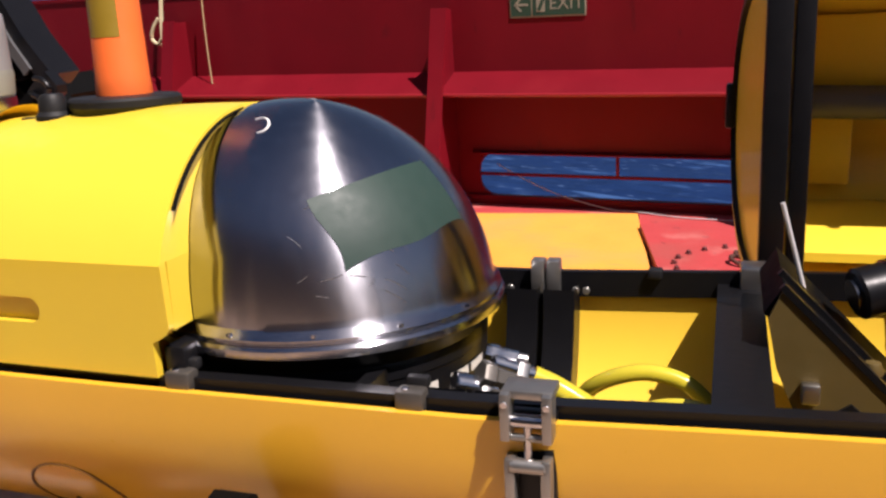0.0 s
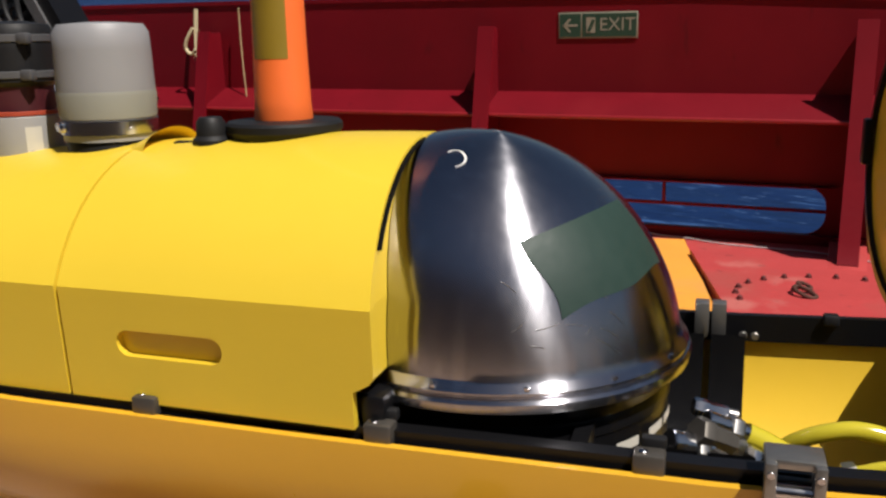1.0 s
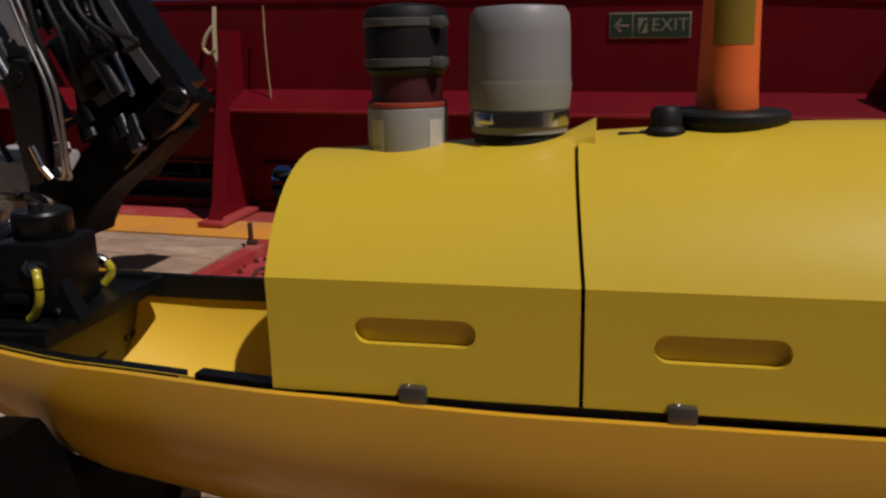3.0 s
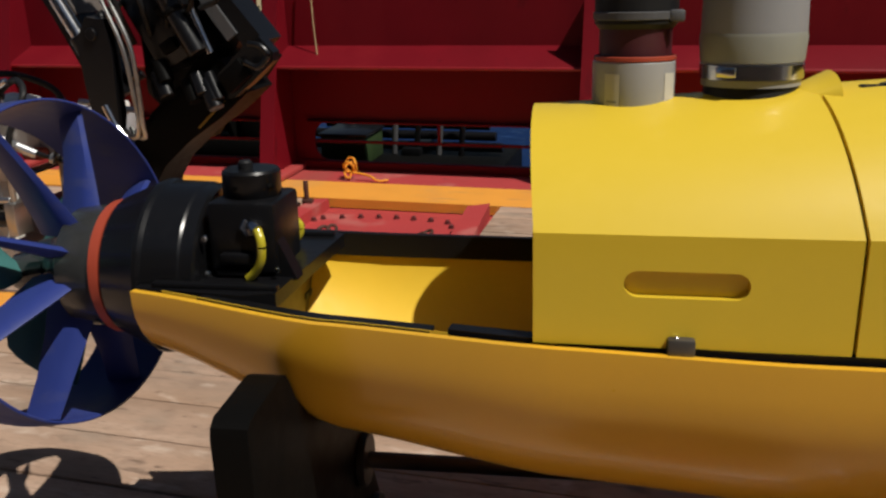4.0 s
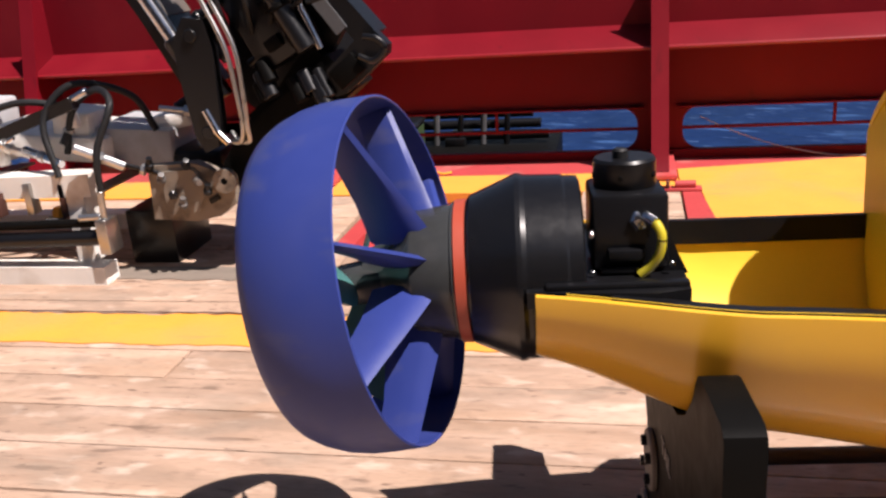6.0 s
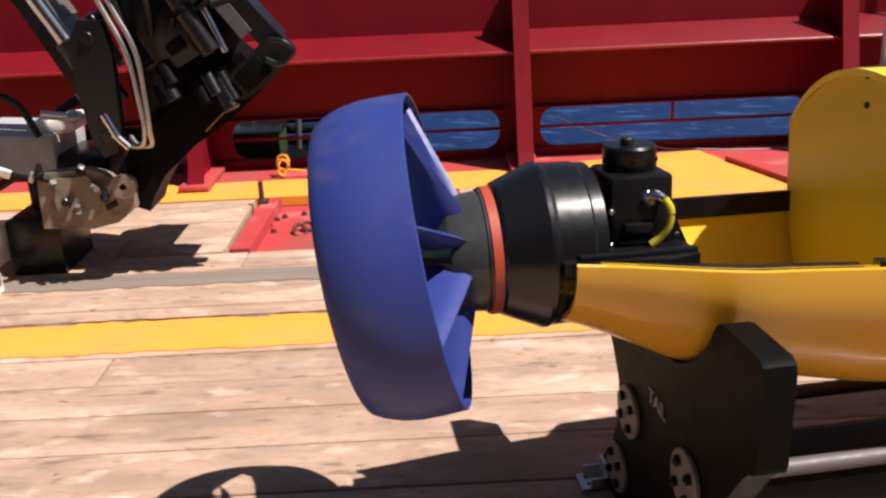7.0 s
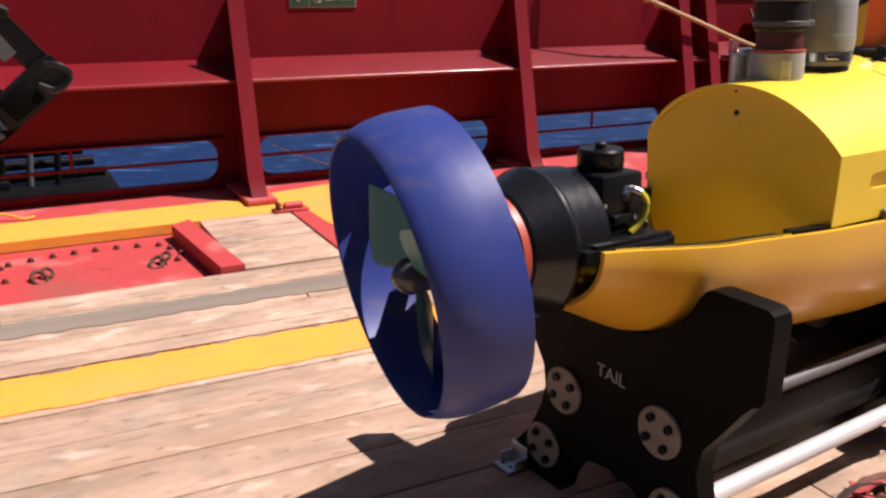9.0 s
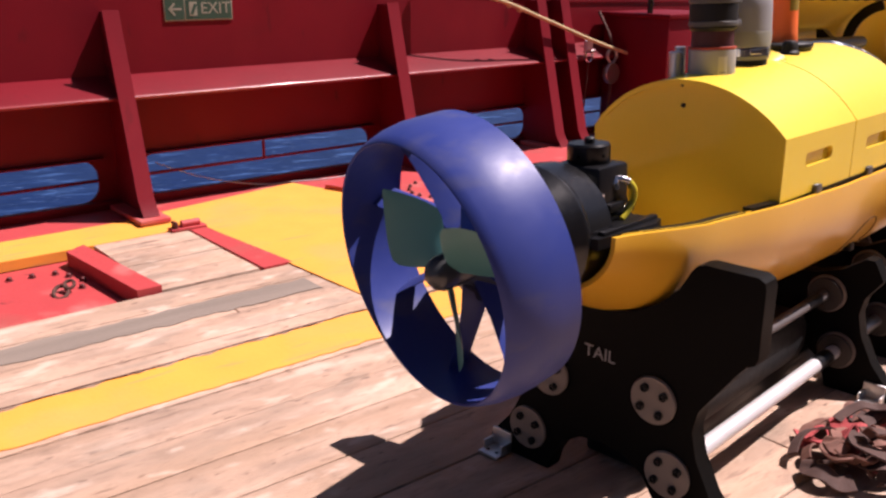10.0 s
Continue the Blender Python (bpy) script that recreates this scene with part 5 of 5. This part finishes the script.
for i in range(34):
    x, z = -2.74 + 0.50 * rv.random(), 0.68 + 0.70 * rv.random()
    if not -3.62 < x - 0.58 * z < -2.93 or (x > -2.46 and z > 1.05 + (-2.3 - x) * 1.6):
        continue
    L, r = 0.06 + 0.08 * rv.random(), 0.012 + 0.02 * rv.random()
    d = Vector((0.45 * L, -0.01, -0.85 * L)) if i % 3 else Vector((0.85 * L, -0.01, 0.5 * L))
    q0 = Vector((x, -0.02 - 0.10 * rv.random(), z))
    if i % 4 == 0:
        part("valve_body", bevelled(boxm((0, 0, 0), (L * 0.8, 0.07, L), 0, Matrix.Translation(q0) @ Matrix.Rotation(radians(-28), 4, "Y")), 0.006), MACHINE, core)
    else:
        cyl = part("cylinder", lathe([(0, 0), (r, 0), (r * 1.1, 0.004), (r * 1.1, L * 0.35), (r * 0.8, L * 0.4), (r * 0.8, L * 0.9), (r * 0.55, L), (0, L)], frame_to(q0, q0 + d), 16), MACHINE, core)
        part("end_cap", rod(q0 + d * 0.98, q0 + d * 1.16, r * 0.5, 10), MACHINE_GREY if i % 6 == 1 else MACHINE, cyl)
for k in range(5):
    x0 = -2.70 + 0.07 * k
    part("hose", tube([(x0, -0.10, 1.40), (x0 + 0.06, -0.15, 1.22 - 0.03 * k), (x0 + 0.10 + 0.03 * k, -0.16, 1.02), (x0 + 0.12, -0.10, 0.86 + 0.03 * k)], 0.010, 8), RUBBER, core, "black hydraulic hose")
part("spool", rod((-2.44, -0.12, 1.06), (-2.31, -0.13, 0.83), 0.036, 20), MACHINE, arm)
part("spool_ring", rod((-2.395, -0.123, 0.98), (-2.385, -0.124, 0.962), 0.042, 20), GRAPHITE, arm)
part("ram_small", rod((-2.33, -0.12, 0.99), (-2.265, -0.125, 0.83), 0.012, 14), STEEL, arm)
jib = bar("jib", [(-2.46, 1.38), (-2.24, 1.00), (-2.115, 0.845)], 0.075, 0.14, MACHINE, arm, "black jib beam")
bar("jib_face", [(-2.44, 1.28), (-2.275, 0.985), (-2.20, 0.88)], 0.045, 0.012, MACHINE_GREY, jib, "worn grey face", -0.078, 0.003)
bracket = part("end_bracket", bevelled(plate([(-2.30, 0.72), (-2.13, 0.87), (-2.09, 0.885), (-2.04, 0.83), (-2.045, 0.80), (-2.12, 0.735), (-2.20, 0.675), (-2.27, 0.655)], 0.05, lambda a, b, c: (a, -0.10 + c, b)), 0.007), MACHINE, arm, "black end bracket")
part("shackle", tube([(-2.115, -0.13, 0.862), (-2.07, -0.135, 0.855), (-2.045, -0.135, 0.823), (-2.085, -0.135, 0.785), (-2.135, -0.13, 0.80)], 0.011, 10), MACHINE, bracket)
part("cover", bevelled(boxm((-2.185, -0.115, 0.752), (0.11, 0.03, 0.075), 0.0, Matrix.Rotation(radians(-38), 4, "Y")), 0.006), GRAPHITE, bracket)
bar("lower_link", [(-2.22, 0.745), (-2.33, 0.655), (-2.47, 0.565), (-2.60, 0.455), (-2.665, 0.36), (-2.69, 0.30)], 0.150, 0.20, GRAPHITE, arm, "black curved lower link", 0.04)
bar("lower_link", [(-2.30, 0.80), (-2.42, 0.66), (-2.55, 0.56), (-2.62, 0.47)], 0.12, 0.44, GRAPHITE, arm, "black curved lower link", 0.19)
bar("yellow_trim", [(-2.225, 0.695), (-2.33, 0.60), (-2.38, 0.555)], 0.006, 0.02, OLIVE, arm, "thin ochre trim", -0.06, 0.001)
clev = part("clevis", bevelled(plate([(-2.98, 0.44), (-2.80, 0.45), (-2.735, 0.425), (-2.655, 0.35), (-2.655, 0.30), (-2.72, 0.25), (-2.82, 0.23), (-2.99, 0.24)], 0.05, lambda a, b, c: (a, -0.11 + c, b)), 0.008), TAN_GREY, arm, "scuffed grey clevis plate")
part("pin_boss", lathe([(0.012, 0), (0.04, 0), (0.044, 0.004), (0.044, 0.03), (0.012, 0.03)], frame_to((-2.676, -0.11, 0.387), (-2.676, -0.2, 0.387)), 24), TAN_GREY, clev)
part("pin_bore", rod((-2.676, -0.112, 0.387), (-2.676, -0.128, 0.387), 0.022, 16), RUBBER, clev)
part("slot", bevelled(boxm((-2.735, -0.113, 0.315), (0.045, 0.01, 0.022), 0, Matrix.Rotation(radians(-25), 4, "Y")), 0.003), RUBBER, clev)
part("stain_plate", lathe([(0, 0), (0.03, 0), (0.032, 0.004), (0, 0.004)], frame_to((-2.83, -0.111, 0.385), (-2.83, -0.2, 0.385)), 16), TAN, clev)
for k in range(7):
    q0 = Vector((-2.96 + 0.035 * k, -0.13, 0.44 - 0.05 * (k % 4)))
    part("coupling", lathe([(0, 0), (0.013, 0), (0.016, 0.004), (0.016, 0.018), (0.011, 0.022), (0.011, 0.045), (0, 0.046)], frame_to(q0, q0 + Vector((0.3, -0.4, 1.0 - 0.5 * (k % 3)))), 12), MACHINE_GREY if k % 2 else MACHINE, clev, "dull hydraulic coupling")
part("cheek", bevelled(plate([(-2.93, 0.42), (-2.80, 0.43), (-2.75, 0.36), (-2.80, 0.27), (-2.92, 0.26)], 0.012, lambda a, b, c: (a, -0.124 + c, b)), 0.004), TAN_GREY, clev)
slew = part("slew_motor", bevelled(boxm((-2.97, 0.28, 0.335), (0.34, 0.30, 0.22)), 0.03), MACHINE, arm, "black slewing motor housing")
for k in range(4):
    part("port_cap", rod((-2.815, 0.16 + 0.07 * k, 0.28 + 0.05 * (k % 3)), (-2.79, 0.16 + 0.07 * k, 0.28 + 0.05 * (k % 3)), 0.024, 14), MACHINE, slew)
part("stand", bevelled(boxm((-3.10, 0.18, 0.115), (0.20, 0.30, 0.23)), 0.01), MACHINE, arm)

# ---- white launch frame with rams ----
lf = thing("launch_frame", "scuffed white steel frame with black rams and hoses", "frame", Matrix.Translation((0, 3.86, 0)))
bar("skid", [(-5.2, 0.035), (-3.20, 0.035)], 0.07, 0.09, OFF_WHITE, lf, "scuffed white skid beam", -0.12)
bar("skid", [(-5.2, 0.035), (-3.24, 0.035)], 0.07, 0.09, OFF_WHITE, lf, "scuffed white skid beam", 0.55)
bar("top_beam", [(-5.2, 0.34), (-3.24, 0.365)], 0.085, 0.09, OFF_WHITE, lf, "white top beam", -0.05)
bar("top_beam", [(-5.2, 0.40), (-3.35, 0.44)], 0.07, 0.08, OFF_WHITE, lf, "white top beam", 0.45)
for x in (-3.31, -3.95, -4.6):
    bar("upright", [(x, 0.07), (x, 0.335)], 0.075, 0.085, OFF_WHITE, lf, "", -0.05)
    bar("cross_beam", [(x, 0.30), (x, 0.31)], 0.07, 0.6, MACHINE_GREY, lf, "", 0.24)
for z, r, m_ in ((0.165, 0.030, MACHINE), (0.222, 0.017, GRAPHITE)):
    part("ram", rod((-4.9, -0.15, z - 0.03), (-3.16, -0.15, z + 0.02), r, 20), m_, lf, "black hydraulic ram")
for x in (-3.16, -3.85):
    part("end_clamp", bevelled(boxm((x, -0.15, 0.195), (0.045, 0.09, 0.13)), 0.006), BRUSHED, lf)
    part("fitting", rod((x - 0.10, -0.16, 0.262), (x - 0.01, -0.16, 0.266), 0.014, 12), ALU, lf)
    part("fitting", rod((x, -0.16, 0.26), (x + 0.005, -0.16, 0.36), 0.012, 12), BRUSHED, lf)
for pts in ([(-3.16, -0.15, 0.34), (-3.15, -0.14, 0.50), (-3.10, -0.08, 0.66), (-3.20, 0.0, 0.70), (-3.34, 0.05, 0.62), (-3.42, 0.08, 0.45)], [(-3.35, -0.10, 0.40), (-3.40, -0.05, 0.60), (-3.30, 0.02, 0.72), (-3.12, 0.10, 0.66), (-3.05, 0.12, 0.52)], [(-4.0, -0.10, 0.36), (-3.8, -0.08, 0.55), (-3.55, 0.0, 0.66), (-3.35, 0.10, 0.62)]):
    part("hose", tube(pts, 0.013, 10), RUBBER, lf, "black hydraulic hose")
for c, sz, m_, lab in (((-3.55, 0.30, 0.47), (0.55, 0.40, 0.10), OFF_WHITE, "white machine cover"), ((-3.20, 0.34, 0.44), (0.34, 0.34, 0.16), PALE_GREY, "pale grey machine housing"), ((-4.2, 0.30, 0.55), (0.6, 0.4, 0.16), PALE_GREY, "pale grey machine housing"), ((-3.42, 0.22, 0.55), (0.16, 0.18, 0.10), OFF_WHITE, "white cover"), ((-3.05, 0.30, 0.53), (0.18, 0.16, 0.06), OFF_WHITE, "white cover"), ((-3.28, 0.14, 0.38), (0.10, 0.06, 0.05), RED_RING, "red valve")):
    part("housing", bevelled(boxm(c, sz, 0, Matrix.Rotation(radians(rv.uniform(-8, 8)), 4, "Y")), 0.015), m_, lf, lab)
bar("tilt_ram", [(-4.0, 0.42), (-3.28, 0.66)], 0.045, 0.045, MACHINE, lf, "black tilt ram", -0.02)
part("ram_rod", rod((-3.40, -0.02, 0.62), (-3.22, -0.02, 0.70), 0.014, 14), STEEL, lf)
part("amber_lamp", lathe([(0, 0), (0.03, 0), (0.03, 0.02), (0.02, 0.035), (0, 0.04)], Matrix.Translation((-3.42, -0.04, 0.235)), 20), ORANGE_ROPE, lf, "small amber lens")
part("lamp_bracket", boxm((-3.42, -0.04, 0.225), (0.09, 0.08, 0.02), 0.003), MACHINE_GREY, lf)
for i in range(9):
    x = -4.4 + 0.13 * i
    part("bracket", bevelled(boxm((x, -0.11 + 0.02 * (i % 3), 0.30 + 0.02 * (i % 2)), (0.03, 0.05, 0.09 + 0.03 * (i % 3))), 0.004), BRUSHED if i % 2 else RUST, lf)

for i in range(20):
    q0 = Vector((-4.1 + 1.1 * rv.random(), -0.10 + 0.45 * rv.random(), 0.40 + 0.20 * rv.random()))
    d = Vector((rv.uniform(-0.22, 0.22), rv.uniform(-0.08, 0.08), rv.uniform(-0.06, 0.12)))
    if i % 3:
        pp = part("pipe", rod(q0, q0 + d, 0.008 + 0.010 * rv.random(), 10), (OFF_WHITE, STEEL, ALU, MACHINE)[i % 4], lf)
        part("union", rod(q0 + d * 0.42, q0 + d * 0.56, 0.022, 8), BRUSHED, pp)
    else:
        part("bracket", bevelled(boxm((0, 0, 0), (0.05 + 0.08 * rv.random(), 0.03, 0.05 + 0.06 * rv.random()), 0, Matrix.Translation(q0) @ Matrix.Rotation(rv.uniform(-0.5, 0.5), 4, "Y")), 0.004), OFF_WHITE if i % 2 else MACHINE_GREY, lf)

# ---- gear outside the freeing port ----
sponson = tagged(part("sponson", boxm((-2.9, 5.95, -0.16), (2.4, 0.9, 0.24), 0.02), GRAPHITE), "black steel ledge outside the bulwark", "ledge", kind="structure")
crate = thing("green_crate", "dark green crate beyond the freeing port", "crate", Matrix.Translation((-2.62, 5.85, -0.04)))
part("body", bevelled(boxm((0, 0, 0.08), (0.28, 0.3, 0.16)), 0.01), GREEN, crate)
part("lid", bevelled(boxm((0, 0, 0.17), (0.30, 0.32, 0.02)), 0.004), MACHINE, crate)
bundle = thing("pipe_bundle", "bundle of grey and black pipes beyond the freeing port", "pipes", Matrix.Translation((-2.3, 6.05, -0.04)))
for i in range(5):
    part("pipe", rod((-0.8 + 0.1 * i, 0.05 * i, 0.05 + 0.055 * i), (0.55 - 0.05 * i, 0.05 * i, 0.05 + 0.055 * i), 0.028, 14), MACHINE_GREY if i == 4 else MACHINE, bundle)
part("cradle_block", bevelled(boxm((0.0, 0.1, 0.02), (0.12, 0.34, 0.05)), 0.006), MACHINE, bundle)
for i in range(6):
    part("stub", rod((-0.4 + 0.14 * i, -0.02, 0.0), (-0.38 + 0.14 * i, -0.02, 0.20 + 0.05 * (i % 3)), 0.018, 10), MACHINE if i % 2 else MACHINE_GREY, bundle)

winch = thing("winch", "black winch machinery on the ledge beyond the freeing port", "winch", Matrix.Translation((-3.62, 6.02, -0.04)))
part("bed", bevelled(boxm((0, 0, 0.05), (0.86, 0.40, 0.10)), 0.01), GRAPHITE, winch)
part("drum", lathe([(0, -0.30), (0.20, -0.30), (0.20, -0.27), (0.13, -0.26), (0.13, 0.26), (0.20, 0.27), (0.20, 0.30), (0, 0.30)], Matrix.Translation((-0.08, 0, 0.24)) @ Matrix.Rotation(radians(90), 4, "Y"), 32), GRAPHITE, winch, "black cable drum")
part("gearbox", bevelled(boxm((0.33, 0.0, 0.22), (0.16, 0.30, 0.28)), 0.02), GRAPHITE, winch)
for e in (-0.12, 0.12):
    part("stay", rod((0.30, e, 0.10), (0.30, e, 0.42), 0.014, 10), MACHINE, winch)

coil = thing("orange_rope", "short coil of bright orange rope by the freeing port", "rope", Matrix.Translation((-2.37, 5.22, 0.0)))
pts = [(0.034 * math.cos(1.1 * k) * (1 - 0.02 * k) - 0.02, 0.03 * math.sin(0.7 * k), 0.080 + 0.034 * math.sin(1.1 * k) - 0.002 * k) for k in range(18)] + [(0.09, -0.02, 0.03), (0.15, -0.05, 0.012), (0.20, -0.03, 0.012)]
part("coil", tube(pts, 0.0065, 8, 4), ORANGE_ROPE, coil)

# ---- rope hung from the bulwark, wires on the deck ----
hung = thing("slack_rope", "pale three-strand rope hung slack along the bulwark", "rope")
part("line", tube([(0.75, 5.42, 1.075), (1.2, 5.25, 0.995), (1.65, 5.22, 0.85), (2.2, 5.2, 0.665), (2.8, 5.15, 0.50)], 0.013, 10), ROPE, hung)
for t in (0.3, 0.5):
    c = Vector((1.2, 5.25, 0.995)).lerp(Vector((1.65, 5.22, 0.85)), t)
    part("knot", lathe([(0, -0.02), (0.02, -0.012), (0.024, 0), (0.02, 0.012), (0, 0.02)], Matrix.Translation(c), 12), ROPE, hung)
wire = thing("deck_wire", "thin grey wire trailing over the red deck", "wire")
part("strand", tube([(-0.95, 5.47, 0.20), (-0.80, 5.45, 0.13), (-0.60, 5.42, 0.06), (-0.36, 5.39, 0.012), (-0.20, 5.37, 0.008), (0.0, 5.32, 0.006), (0.35, 5.30, 0.006), (0.62, 5.20, 0.006)], 0.0030, 8), PALE_GREY, wire)
cord = thing("hanging_cord", "thin pale cord hanging down the bulwark", "cord")
part("strand", tube([(-2.62, 5.40, 1.10), (-2.61, 5.38, 0.85), (-2.59, 5.36, 0.62)], 0.004, 8), ROPE, cord)
hook = thing("lashing_strap", "cream webbing strap with a hook on the bulwark", "strap")
part("web", sweep([(-2.905, 5.40, 1.10), (-2.905, 5.38, 0.98), (-2.90, 5.36, 0.84), (-2.895, 5.36, 0.78)], rect(0.022, 0.006)), WEB_CREAM, hook)
part("hook", tube([(-2.90, 5.35, 1.0), (-2.94, 5.34, 0.94), (-2.955, 5.34, 0.89), (-2.92, 5.34, 0.86), (-2.89, 5.34, 0.88)], 0.010, 8), WEB_CREAM, hook)
gear = thing("rail_block", "grey steel block and shackle hung on the bulwark", "block", Matrix.Translation((2.32, 5.22, 0.46)))
part("cheek", lathe([(0, -0.02), (0.07, -0.02), (0.075, -0.012), (0.075, 0.012), (0.07, 0.02), (0, 0.02)], Matrix.Rotation(radians(90), 4, "X"), 24), BRUSHED, gear)
part("shackle", tube([(0, 0, 0.06), (-0.05, 0, 0.12), (0, 0, 0.18), (0.05, 0, 0.12), (0, 0, 0.06)], 0.012, 8), BRUSHED, gear)
part("chain", tube([(0, 0.0, 0.17), (0, 0.03, 0.26), (0, 0.14, 0.42)], 0.010, 8), RUST, gear)
part("tail", tube([(0, 0.0, -0.06), (-0.02, 0, -0.25), (-0.03, 0.02, -0.50)], 0.012, 8), RUST, gear)
gear = thing("rail_shackle", "bright steel shackle hung on the bulwark rope", "shackle", Matrix.Translation((2.10, 5.24, 0.59)))
part("bow", tube([(-0.03, 0, 0.03), (-0.035, 0, -0.01), (0, 0, -0.04), (0.035, 0, -0.01), (0.03, 0, 0.03)], 0.009, 8), STEEL, gear)
part("pin", rod((-0.05, 0, 0.032), (0.05, 0, 0.032), 0.010, 10), BRUSHED, gear)
part("thimble", bevelled(boxm((-0.01, 0.0, 0.075), (0.055, 0.04, 0.07)), 0.008), PALE_GREY, gear)
part("tail", tube([(0.0, 0.0, -0.04), (-0.02, 0.0, -0.25), (-0.03, 0.02, -0.55)], 0.007, 8), RUST, gear)
locker = thing("red_locker", "red painted steel locker at the end of the bulwark", "locker", Matrix.Translation((2.74, 5.12, 0)))
part("body", bevelled(boxm((0, 0, 0.425), (0.62, 0.58, 0.85)), 0.012), RED, locker)
part("top", bevelled(boxm((0, 0, 0.862), (0.66, 0.62, 0.03)), 0.006), RED, locker)
part("lamp_mast", rod((-0.28, -0.1, 0.87), (-0.28, -0.1, 1.24), 0.02, 12), MACHINE, locker)
part("lamp", bevelled(boxm((-0.24, -0.1, 1.07), (0.14, 0.10, 0.10)), 0.01), MACHINE, locker)

# ---- webbing heap on the deck ----
heap = thing("webbing_heap", "tangled heap of brown and red lifting slings on the planks", "slings", Matrix.Translation((-0.60, 1.79, 0.0)))
rh = random.Random(21)
for k in range(44):
    a0, r0 = rh.uniform(0, 6.28), 0.16 * math.sqrt(rh.random())
    c = Vector((1.1 * r0 * math.cos(a0), 0.8 * r0 * math.sin(a0), 0.014 + rh.uniform(0.0, 0.07) * (1 - r0 / 0.20)))
    d = rh.uniform(0, 6.28)
    n_, rad, arch = 9, rh.uniform(0.06, 0.12), rh.uniform(0.01, 0.07)
    sweep_a, ecc, sgn = rh.uniform(1.8, 4.4), rh.uniform(0.4, 0.9), rh.choice((-1, 1))
    pts = []
    for q in range(n_):
        g = sgn * sweep_a * (q / (n_ - 1) - 0.5)
        x, y = rad * math.cos(g), rad * ecc * math.sin(g)
        pts.append((c.x + x * math.cos(d) - y * math.sin(d), c.y + x * math.sin(d) + y * math.cos(d), max(0.008, c.z + arch * math.cos(g * 0.8) * (1 - r0 / 0.25) + rh.uniform(-0.008, 0.008))))
    w = rh.choice((0.026, 0.034, 0.042))
    roll = rh.uniform(-0.9, 0.9)
    sec = [(x * math.cos(roll) - y * math.sin(roll), x * math.sin(roll) + y * math.cos(roll)) for x, y in rect(w, 0.005)]
    part("sling", sweep(spline(pts, 5), sec), STRAP_RED if k % 5 == 0 else STRAP_DARK if k % 3 == 0 else STRAP, heap)
part("hook", tube([(0.16, -0.02, 0.02), (0.20, 0.0, 0.05), (0.23, -0.03, 0.04), (0.22, -0.06, 0.015)], 0.010, 8), RUBBER, heap)
loop = thing("lashing_strap", "dark webbing strap lying in a loop on the planks", "strap", VM @ Matrix.Translation((1.02, -0.50, 0.0)))
part("web", sweep(spline([(-0.12, 0.02, 0.012), (-0.02, -0.03, 0.03), (0.10, 0.0, 0.06), (0.2, 0.05, 0.03), (0.3, 0.05, 0.012)], 6), rect(0.04, 0.005)), STRAP, loop)

# ---- unseen wall, added behind the camera to darken the dome's reflections ----
unseen_wall = thing("wall_south", "unseen dark grey wall added behind the camera to darken reflections", "wall", kind="structure")
part("panel", boxm((-0.5, -1.0, 1.5), (15, 0.06, 3.0), 0.005), MACHINE_GREY, unseen_wall)
part("skirting", boxm((-0.5, -0.955, 0.10), (15, 0.03, 0.20), 0.005), MACHINE, unseen_wall)
